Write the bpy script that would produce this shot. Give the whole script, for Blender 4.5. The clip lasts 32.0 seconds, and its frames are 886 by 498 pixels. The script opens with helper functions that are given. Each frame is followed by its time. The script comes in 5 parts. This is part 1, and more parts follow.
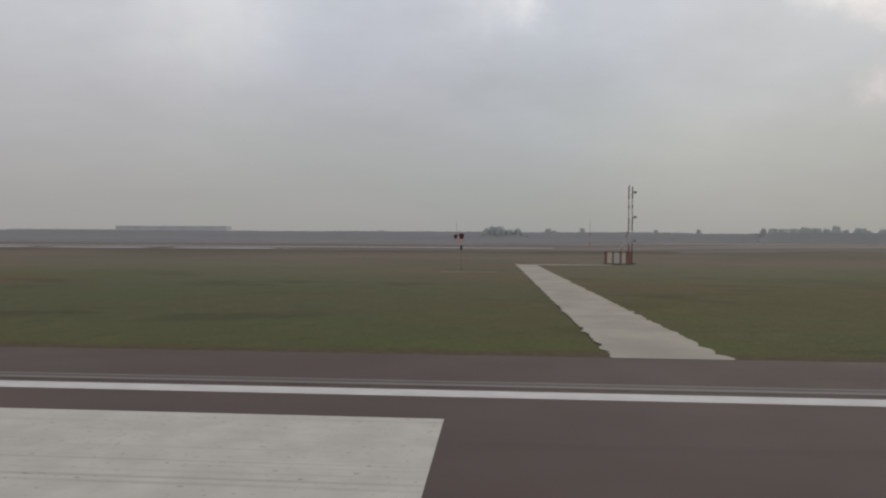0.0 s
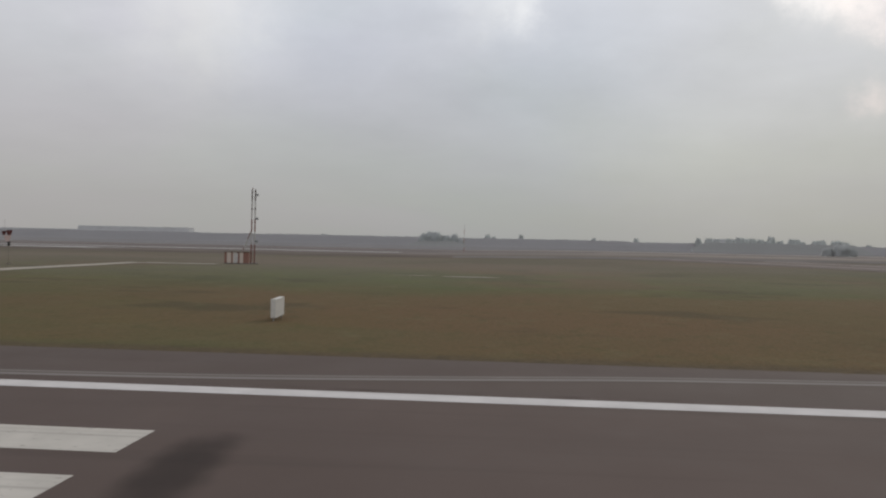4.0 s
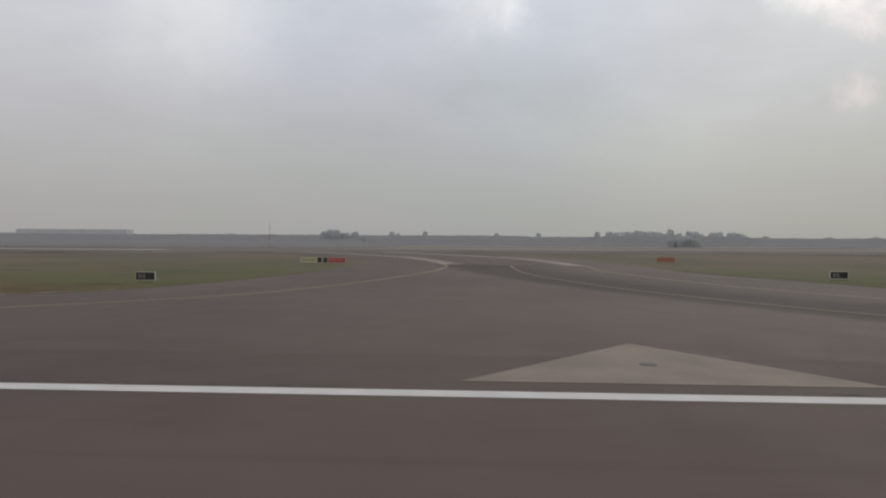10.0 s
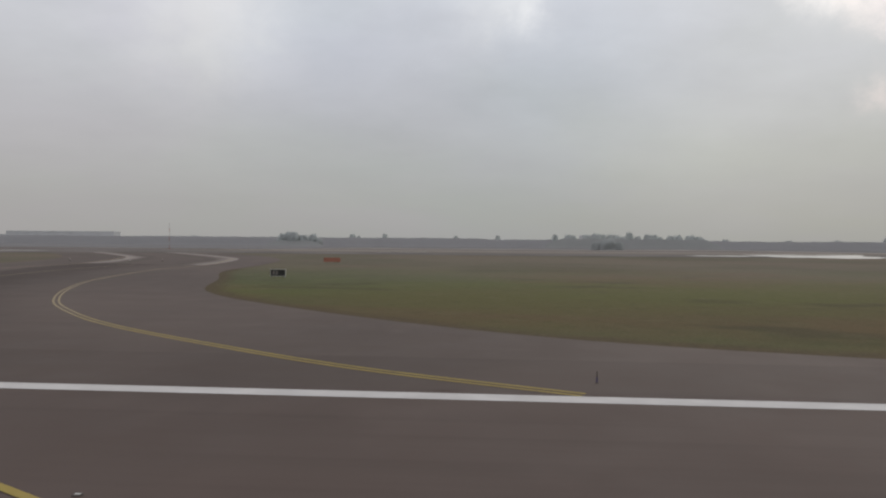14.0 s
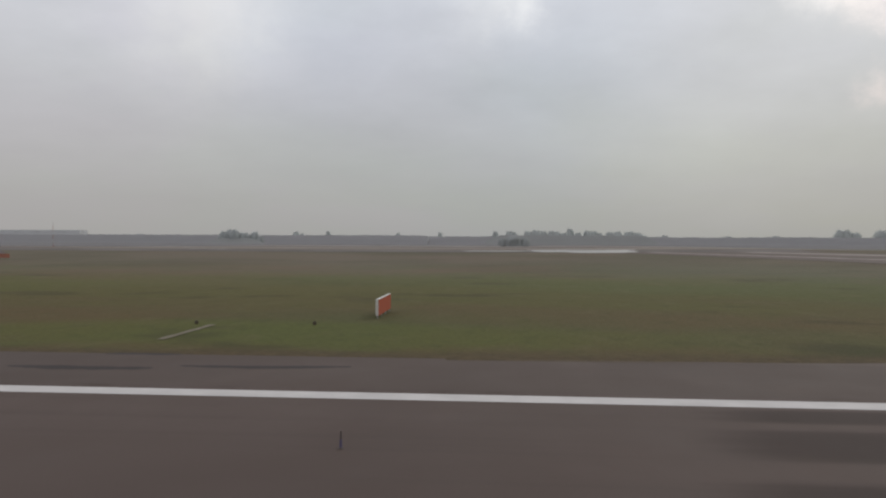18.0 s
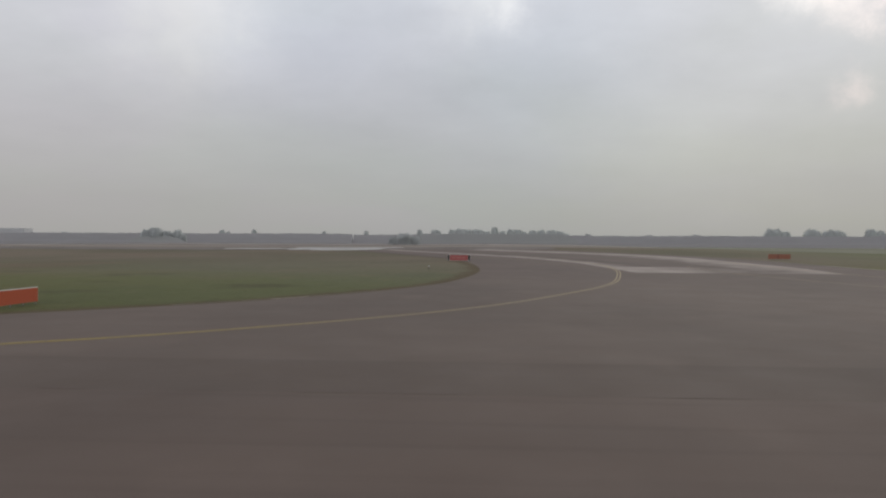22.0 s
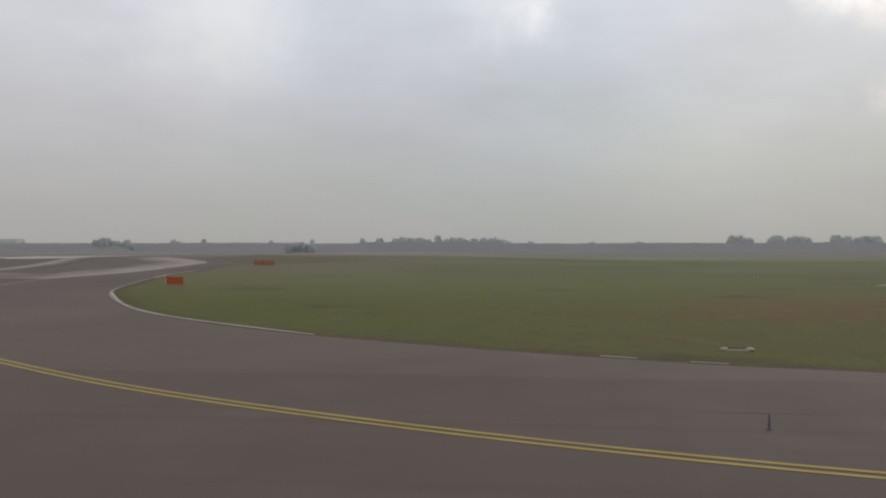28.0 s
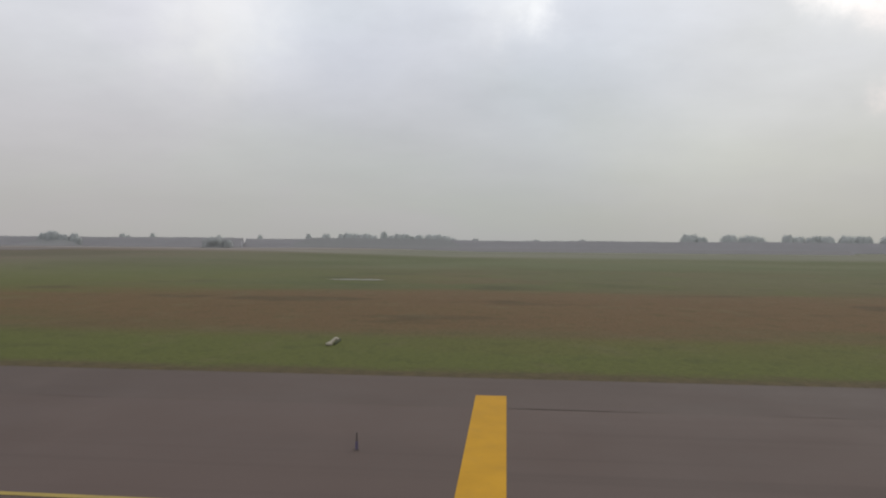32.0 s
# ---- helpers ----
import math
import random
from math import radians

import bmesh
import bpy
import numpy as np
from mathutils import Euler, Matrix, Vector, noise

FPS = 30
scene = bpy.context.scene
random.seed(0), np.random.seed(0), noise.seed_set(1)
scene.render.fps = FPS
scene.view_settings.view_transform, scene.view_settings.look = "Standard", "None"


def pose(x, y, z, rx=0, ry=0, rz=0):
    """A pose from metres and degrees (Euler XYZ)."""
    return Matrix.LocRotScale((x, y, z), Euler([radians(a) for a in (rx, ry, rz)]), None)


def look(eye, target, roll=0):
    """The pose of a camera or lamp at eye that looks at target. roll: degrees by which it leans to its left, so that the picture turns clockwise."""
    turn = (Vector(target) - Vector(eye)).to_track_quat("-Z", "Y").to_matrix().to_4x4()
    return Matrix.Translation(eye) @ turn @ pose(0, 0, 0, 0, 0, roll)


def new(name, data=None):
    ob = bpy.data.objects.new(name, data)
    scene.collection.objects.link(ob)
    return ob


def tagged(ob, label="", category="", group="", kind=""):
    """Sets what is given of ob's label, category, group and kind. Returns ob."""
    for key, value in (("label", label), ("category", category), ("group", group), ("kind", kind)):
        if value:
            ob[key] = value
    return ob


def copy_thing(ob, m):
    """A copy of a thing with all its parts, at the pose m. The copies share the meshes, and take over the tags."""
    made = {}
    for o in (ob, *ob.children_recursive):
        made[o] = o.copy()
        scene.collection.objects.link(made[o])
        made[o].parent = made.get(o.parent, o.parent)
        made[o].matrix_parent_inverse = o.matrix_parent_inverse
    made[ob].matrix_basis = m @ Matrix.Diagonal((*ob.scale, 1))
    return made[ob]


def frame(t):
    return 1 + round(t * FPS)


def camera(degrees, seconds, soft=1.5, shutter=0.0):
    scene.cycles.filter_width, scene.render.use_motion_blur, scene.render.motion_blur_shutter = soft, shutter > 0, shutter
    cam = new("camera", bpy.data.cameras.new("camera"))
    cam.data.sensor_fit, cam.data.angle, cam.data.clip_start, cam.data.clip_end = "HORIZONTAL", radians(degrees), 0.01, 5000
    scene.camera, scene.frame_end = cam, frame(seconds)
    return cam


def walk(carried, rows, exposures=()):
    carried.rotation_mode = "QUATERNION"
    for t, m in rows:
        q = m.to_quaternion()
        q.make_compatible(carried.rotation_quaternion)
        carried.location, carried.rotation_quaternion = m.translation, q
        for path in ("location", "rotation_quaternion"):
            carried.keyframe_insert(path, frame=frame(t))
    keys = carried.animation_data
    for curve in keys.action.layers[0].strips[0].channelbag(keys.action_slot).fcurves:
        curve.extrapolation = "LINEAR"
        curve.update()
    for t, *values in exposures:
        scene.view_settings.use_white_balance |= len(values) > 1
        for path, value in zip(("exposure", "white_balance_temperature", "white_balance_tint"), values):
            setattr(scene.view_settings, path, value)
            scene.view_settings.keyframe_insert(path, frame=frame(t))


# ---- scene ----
cam = camera(65.0, 32.0, soft=2.2)
EYE = 4.64
# seconds, along, aside, pitch, roll, yaw
ROWS = [
    (0, 0.00, 0.26, -0.80, 0.32, 4.34), (0.5, 8.95, 0.24, -0.78, 0.28, 4.54), (1, 17.94, 0.22, -0.88, 0.57, 4.53), (1.5, 26.93, 0.21, -0.84, 0.67, 4.26),
    (2, 35.91, 0.19, -0.72, 0.84, 4.07), (2.5, 44.85, 0.17, -0.52, 0.79, 3.79), (3, 53.93, 0.14, -0.39, 0.90, 3.56), (3.5, 63.04, 0.12, -0.40, 1.08, 3.69),
    (5.5, 100.58, 0.03, 0.12, 1.02, 4.42), (6, 110.09, 0.00, 0.14, 0.52, 4.55), (6.5, 119.68, -0.03, 0.07, 1.58, 4.49), (7, 129.31, -0.07, 0.03, 0.72, 4.12),
    (7.5, 138.94, -0.11, 0.05, 0.86, 4.11), (8, 148.59, -0.16, 0.15, 0.75, 3.63), (8.5, 158.23, -0.20, -0.19, 0.45, 3.24), (9, 167.88, -0.25, -0.41, 0.76, 2.94),
    (9.5, 177.44, -0.28, -0.41, 0.32, 2.95), (10, 186.93, -0.32, -0.48, 0.34, 3.09), (10.5, 196.26, -0.35, -0.46, 0.36, 3.40), (11, 205.80, -0.38, -0.42, 0.39, 3.59),
    (11.5, 215.17, -0.39, -0.51, 0.68, 3.66), (12, 224.64, -0.40, -0.33, 0.72, 3.93), (12.5, 234.06, -0.40, -0.21, 0.80, 4.18), (13, 243.45, -0.38, -0.30, 0.70, 4.15),
    (13.5, 252.83, -0.35, -0.32, 0.84, 4.17), (14, 262.23, -0.31, -0.25, 0.49, 4.39), (14.5, 271.63, -0.25, -0.34, 0.83, 4.50), (16.5, 309.50, 0.01, -0.38, 0.36, 4.98),
    (17, 319.01, 0.09, -0.55, 0.29, 4.56), (17.5, 328.41, 0.17, -0.34, 0.85, 4.80), (18, 337.96, 0.25, -0.47, 0.24, 4.31), (18.5, 347.43, 0.33, -0.55, 0.43, 4.52),
    (19, 356.93, 0.42, -0.55, 0.59, 4.28), (19.5, 366.48, 0.50, -0.53, 0.23, 4.54), (20, 376.10, 0.58, -0.49, 0.80, 4.30), (20.5, 385.55, 0.65, -0.46, 0.26, 4.31),
    (21, 395.31, 0.72, -0.30, 0.14, 4.11), (21.5, 405.10, 0.79, -0.47, 1.01, 3.53), (22, 414.84, 0.85, -0.58, 0.27, 2.92), (22.5, 424.50, 0.91, -0.60, 0.53, 3.01),
    (23, 434.11, 0.96, -0.51, 0.32, 3.44), (23.5, 443.61, 1.01, -0.39, 0.27, 3.73), (24, 453.09, 1.05, -0.16, 0.47, 4.04), (24.5, 462.56, 1.10, -0.12, 0.34, 4.28),
    (25, 472.07, 1.15, -0.18, 0.21, 4.27), (25.5, 481.65, 1.19, -0.04, 0.46, 4.47), (27.5, 520.11, 1.38, 0.09, 0.49, 5.27), (28, 529.58, 1.42, 0.10, -0.03, 5.33),
    (28.5, 538.88, 1.47, 0.20, 0.28, 5.74), (29, 548.15, 1.52, 0.18, 0.14, 5.87), (29.5, 557.22, 1.57, 0.21, 0.08, 6.30), (30, 566.21, 1.61, 0.28, -0.10, 6.50),
    (30.5, 575.15, 1.66, 0.15, 0.35, 6.59), (31, 584.04, 1.71, 0.28, 0.97, 6.16), (31.5, 592.55, 1.76, 0.02, -0.04, 5.52), (32, 601.06, 1.81, -0.16, 0.50, 5.22),
]
walk(cam, [(t, pose(x, y, EYE, 90 + p, -r, yaw)) for t, x, y, p, r, yaw in ROWS],
     exposures=((0, -0.14), (0.7, 0.0), (9, 0.0), (10.5, -0.03), (12, -0.11), (13.2, -0.08), (15, 0.0), (18, 0.0), (24, 0.03), (28, 0.05), (31, 0.19), (32, 0.19)))

# ---- sky and light: a hazy overcast morning ----
world = bpy.data.worlds.new("overcast_sky")
scene.world = world
world.use_nodes = True
wt = world.node_tree
wt.nodes.clear()


def wl(a, b):
    wt.links.new(a, b)


def wmath(op, a, b=0.0, clamp=False):
    n = wt.nodes.new("ShaderNodeMath")
    n.operation, n.use_clamp = op, clamp
    for i, q in enumerate((a, b)):
        if isinstance(q, (int, float)):
            n.inputs[i].default_value = q
        else:
            wl(q, n.inputs[i])
    return n.outputs[0]


def wmix(fac, a, b, blend="MIX"):
    n = wt.nodes.new("ShaderNodeMix")
    n.data_type, n.blend_type = "RGBA", blend
    for i, q in ((0, fac), (6, a), (7, b)):
        if isinstance(q, (int, float, tuple)):
            n.inputs[i].default_value = q
        else:
            wl(q, n.inputs[i])
    return n.outputs[2]


coord = wt.nodes.new("ShaderNodeTexCoord").outputs["Generated"]
split = wt.nodes.new("ShaderNodeSeparateXYZ")
wl(coord, split.inputs[0])
up = wmath("MAXIMUM", split.outputs[2], 0.0)
# clouds lie in a flat layer: they crowd together towards the horizon
layer = wt.nodes.new("ShaderNodeCombineXYZ")
low = wmath("ADD", up, 0.24)
wl(wmath("DIVIDE", split.outputs[0], low), layer.inputs[0])
wl(wmath("DIVIDE", split.outputs[1], low), layer.inputs[1])
layer.inputs[2].default_value = 3.7
big = wt.nodes.new("ShaderNodeTexNoise")
big.inputs["Scale"].default_value, big.inputs["Detail"].default_value, big.inputs["Roughness"].default_value = 1.15, 6.0, 0.52
wl(layer.outputs[0], big.inputs["Vector"])
ramp = wt.nodes.new("ShaderNodeValToRGB")
ramp.color_ramp.elements[0].position, ramp.color_ramp.elements[0].color = 0.0, (0.378, 0.374, 0.362, 1)
ramp.color_ramp.elements[1].position, ramp.color_ramp.elements[1].color = 1.0, (0.82, 0.83, 0.88, 1)
for at, col in ((0.06, (0.412, 0.415, 0.401, 1)), (0.14, (0.480, 0.488, 0.486, 1)), (0.24, (0.568, 0.585, 0.612, 1)), (0.34, (0.610, 0.630, 0.675, 1))):
    e = ramp.color_ramp.elements.new(at)
    e.color = col
wl(up, ramp.inputs[0])
billow = wmath("MULTIPLY", wmath("SUBTRACT", big.outputs[0], 0.5), wmath("MULTIPLY", up, 1.5, True))
small = wt.nodes.new("ShaderNodeTexNoise")
small.inputs["Scale"].default_value, small.inputs["Detail"].default_value, small.inputs["Roughness"].default_value = 4.0, 6.0, 0.6
wl(layer.outputs[0], small.inputs["Vector"])
wisps = wmath("MULTIPLY", wmath("SUBTRACT", small.outputs[0], 0.5), wmath("MULTIPLY", up, 0.7, True))
tone = wmath("ADD", wmath("ADD", billow, wisps), 1.0)
grey = wt.nodes.new("ShaderNodeVectorMath")
grey.operation = "SCALE"
tint = wt.nodes.new("ShaderNodeTexNoise")
tint.inputs["Scale"].default_value, tint.inputs["Detail"].default_value = 1.3, 3.0
wl(layer.outputs[0], tint.inputs["Vector"])
patchy = wt.nodes.new("ShaderNodeMapRange")
patchy.interpolation_type = "SMOOTHSTEP"
patchy.inputs[1].default_value, patchy.inputs[2].default_value = 0.34, 0.66
wl(tint.outputs[0], patchy.inputs[0])
hue = wmix(patchy.outputs[0], (1.006, 0.993, 1.022, 1), (0.988, 1.002, 0.975, 1))
# the haze turns from lilac in the west to a faint cream in the east
drift = wt.nodes.new("ShaderNodeValToRGB")
drift.color_ramp.elements[0].position, drift.color_ramp.elements[0].color = 0.0, (1.030, 0.978, 1.012, 1)
drift.color_ramp.elements[1].position, drift.color_ramp.elements[1].color = 1.0, (1.000, 1.000, 0.955, 1)
e = drift.color_ramp.elements.new(0.52)
e.color = (0.978, 1.000, 1.008, 1)
wl(wmath("ADD", wmath("ADD", wmath("MULTIPLY", split.outputs[0], 0.85), 0.5), wmath("MULTIPLY", wmath("SUBTRACT", tint.outputs[0], 0.5), 0.5)), drift.inputs[0])
hue = wmix(0.55, hue, drift.outputs[0])
wl(wmix(1.0, ramp.outputs[0], hue, "MULTIPLY"), grey.inputs[0])
wl(tone, grey.inputs["Scale"])
cloud = grey.outputs[0]
# thin places in the cloud, where the sun behind it shows brighter, with torn edges
torn = wt.nodes.new("ShaderNodeTexNoise")
torn.inputs["Scale"].default_value, torn.inputs["Detail"].default_value, torn.inputs["Roughness"].default_value = 9.0, 7.0, 0.62
wl(coord, torn.inputs["Vector"])
push = wt.nodes.new("ShaderNodeVectorMath")
push.operation = "MULTIPLY_ADD"
wl(torn.outputs["Color"], push.inputs[0])
push.inputs[1].default_value = (0.16, 0.16, 0.13)
wl(coord, push.inputs[2])
shove = wt.nodes.new("ShaderNodeVectorMath")
shove.operation = "SUBTRACT"
wl(push.outputs[0], shove.inputs[0])
shove.inputs[1].default_value = (0.08, 0.08, 0.065)
for aim, size, gain, col in (((0.505, 1.03, 0.368), 0.034, 0.40, (1.0, 0.78, 0.66, 1)), ((0.57, 1.03, 0.335), 0.026, 0.34, (1.0, 0.74, 0.62, 1)), ((0.44, 1.03, 0.368), 0.030, 0.30, (1.0, 0.88, 0.80, 1)), ((0.525, 1.03, 0.222), 0.020, 0.17, (1.0, 0.68, 0.60, 1)),
                             ((0.05, 1.05, 0.350), 0.030, 0.17, (1.0, 0.92, 0.76, 1)), ((0.0, 1.05, 0.372), 0.06, 0.10, (1.0, 0.94, 0.72, 1)), ((-0.44, 1.03, 0.352), 0.085, 0.12, (1.0, 0.93, 0.58, 1)), ((0.30, 1.03, 0.16), 0.12, 0.03, (1.0, 1.0, 0.86, 1))):
    d = Vector(aim).normalized()
    dot = wt.nodes.new("ShaderNodeVectorMath")
    dot.operation = "DISTANCE"
    wl(shove.outputs[0], dot.inputs[0])
    dot.inputs[1].default_value = d
    near = wmath("MULTIPLY", wmath("EXPONENT", wmath("MULTIPLY", wmath("POWER", wmath("DIVIDE", dot.outputs["Value"], size), 2.0), -1.0)), gain)
    cloud = wmix(near, cloud, col, "ADD")
# thicker, cooler places between them
for aim, size, gain in (((-0.267, 0.981, 0.269), 0.13, 0.55), ((0.09, 1.011, 0.228), 0.15, 0.5), ((-0.05, 1.0, 0.12), 0.16, 0.25)):
    dot = wt.nodes.new("ShaderNodeVectorMath")
    dot.operation = "DISTANCE"
    wl(shove.outputs[0], dot.inputs[0])
    dot.inputs[1].default_value = Vector(aim).normalized()
    near = wmath("MULTIPLY", wmath("EXPONENT", wmath("MULTIPLY", wmath("POWER", wmath("DIVIDE", dot.outputs["Value"], size), 2.0), -1.0)), gain)
    cloud = wmix(near, cloud, (0.905, 0.945, 0.985, 1), "MULTIPLY")
sky = wt.nodes.new("ShaderNodeTexSky")
sky.sky_type, sky.sun_disc, sky.sun_elevation, sky.sun_rotation = "NISHITA", False, radians(34), radians(28)
sky.air_density, sky.dust_density = 1.0, 4.0
clear = wt.nodes.new("ShaderNodeBackground")
clear.inputs[1].default_value = 0.06
wl(sky.outputs[0], clear.inputs[0])
cover = wt.nodes.new("ShaderNodeBackground")
cover.inputs[1].default_value = 1.01
wl(cloud, cover.inputs[0])
blend = wt.nodes.new("ShaderNodeMixShader")
blend.inputs[0].default_value = 0.96
wl(clear.outputs[0], blend.inputs[1])
wl(cover.outputs[0], blend.inputs[2])
out = wt.nodes.new("ShaderNodeOutputWorld")
wl(blend.outputs[0], out.inputs[0])
sun = new("sun", bpy.data.lights.new("sun", "SUN"))
sun.data.energy, sun.data.angle, sun.data.color = 0.6, radians(25), (1.0, 0.95, 0.88)
sun.matrix_world = look((0, 0, 60), (-25, -50, 60 - 38))


# ---- materials ----
class Mat:
    """A node material with a few short ways to add nodes."""

    def __init__(self, name, rough=0.8, metal=0.0, spec=0.3):
        self.m = bpy.data.materials.new(name)
        self.m.use_nodes = True
        self.t = self.m.node_tree
        self.b = self.t.nodes["Principled BSDF"]
        self.b.inputs["Roughness"].default_value, self.b.inputs["Metallic"].default_value = rough, metal
        self.b.inputs["Specular IOR Level"].default_value = spec
        self.pos = self.t.nodes.new("ShaderNodeNewGeometry").outputs["Position"]

    def link(self, a, b):
        self.t.links.new(a, b)

    def noise(self, scale, detail=4.0, stretch=(1, 1, 1), rough=0.55, shift=0.0, src=None):
        mp = self.t.nodes.new("ShaderNodeMapping")
        mp.inputs["Scale"].default_value = stretch
        mp.inputs["Location"].default_value = (shift, shift * 0.7, 0)
        self.link(src or self.pos, mp.inputs["Vector"])
        n = self.t.nodes.new("ShaderNodeTexNoise")
        n.inputs["Scale"].default_value, n.inputs["Detail"].default_value, n.inputs["Roughness"].default_value = scale, detail, rough
        self.link(mp.outputs[0], n.inputs["Vector"])
        return n.outputs[0]

    def step(self, src, lo, hi):
        n = self.t.nodes.new("ShaderNodeMapRange")
        n.interpolation_type = "SMOOTHSTEP"
        self.link(src, n.inputs[0])
        n.inputs[1].default_value, n.inputs[2].default_value = lo, hi
        return n.outputs[0]

    def math(self, op, a, b):
        n = self.t.nodes.new("ShaderNodeMath")
        n.operation = op
        for i, q in enumerate((a, b)):
            if isinstance(q, (int, float)):
                n.inputs[i].default_value = q
            else:
                self.link(q, n.inputs[i])
        return n.outputs[0]

    def mix(self, fac, a, b, blend="MIX"):
        n = self.t.nodes.new("ShaderNodeMix")
        n.data_type, n.blend_type = "RGBA", blend
        for i, q in ((0, fac), (6, a), (7, b)):
            if isinstance(q, (int, float)):
                n.inputs[i].default_value = q
            elif isinstance(q, tuple):
                n.inputs[i].default_value = (*q, 1) if len(q) == 3 else q
            else:
                self.link(q, n.inputs[i])
        return n.outputs[2]

    def colour(self, src):
        if isinstance(src, tuple):
            self.b.inputs["Base Color"].default_value = (*src, 1)
        else:
            self.link(src, self.b.inputs["Base Color"])
        return self

    def rough(self, src):
        self.link(src, self.b.inputs["Roughness"])

    def bump(self, src, strength=0.3, distance=0.02):
        n = self.t.nodes.new("ShaderNodeBump")
        n.inputs["Strength"].default_value, n.inputs["Distance"].default_value = strength, distance
        self.link(src, n.inputs["Height"])
        self.link(n.outputs[0], self.b.inputs["Normal"])


def asphalt(name, col, streak=0.25, spec=0.25):
    a = Mat(name, 0.86, spec=spec)
    lo, hi = tuple(q * 0.87 for q in col), tuple(q * 1.13 for q in col)
    c = a.mix(a.step(a.noise(0.045, 5, (1, 0.7, 1)), 0.32, 0.68), lo, hi)
    c = a.mix(a.math("MULTIPLY", a.step(a.noise(1.0, 4, (0.02, 0.9, 1), shift=9), 0.5, 0.72), streak), c, tuple(q * 0.55 for q in col))
    c = a.mix(a.math("MULTIPLY", a.step(a.noise(0.4, 6, (0.8, 0.5, 1), shift=31), 0.52, 0.78), 0.3), c, tuple(q * 1.45 for q in col))
    c = a.mix(a.math("MULTIPLY", a.step(a.noise(0.16, 4, (0.5, 1.3, 1), shift=71), 0.50, 0.70), 0.20), c, tuple(q * 0.66 for q in col))
    c = a.mix(a.math("MULTIPLY", a.step(a.noise(38, 3), 0.35, 0.75), 0.30), c, tuple(q * 1.7 for q in col))
    # the second turn-off is worn paler by traffic
    at = a.t.nodes.new("ShaderNodeMapping")
    at.inputs["Location"].default_value, at.inputs["Scale"].default_value = (-452 / 95, -35 / 60, 0), (1 / 95, 1 / 60, 0)
    a.link(a.pos, at.inputs["Vector"])
    ln = a.t.nodes.new("ShaderNodeVectorMath")
    ln.operation = "LENGTH"
    a.link(at.outputs[0], ln.inputs[0])
    c = a.mix(a.step(a.math("ADD", ln.outputs["Value"], a.math("MULTIPLY", a.noise(0.03, 4, shift=55), 0.5)), 1.5, 0.7), c, a.mix(1.0, c, (1.08, 1.115, 1.09), "MULTIPLY"))
    a.colour(c)
    a.rough(a.math("ADD", a.math("MULTIPLY", a.noise(0.3, 3), 0.2), 0.72))
    a.bump(a.noise(60, 3), 0.35, 0.006)
    return a.m


RUNWAY = asphalt("runway_asphalt", (0.0805, 0.0575, 0.0480), 0.3)
SHOULDER = asphalt("shoulder_asphalt", (0.0755, 0.0550, 0.0455), 0.1)
TAXIWAY = asphalt("taxiway_asphalt", (0.0860, 0.0632, 0.0525), 0.08)
DARK = asphalt("fresh_dark_asphalt", (0.0200, 0.0158, 0.0155), 0.1)
OVERPAINT = asphalt("overpainted_asphalt", (0.052, 0.040, 0.0355), 0.9)
WORN_BAND = asphalt("worn_pale_band", (0.098, 0.080, 0.069), 0.4)
SEALED = asphalt("sealed_grey_joint", (0.165, 0.148, 0.135), 0.1)
DULL_ASPHALT = asphalt("dull_far_asphalt", (0.135, 0.115, 0.102), 0.1, 0.0)
FAR_ASPHALT = asphalt("weathered_far_asphalt", (0.165, 0.152, 0.142), 0.1, 0.0)


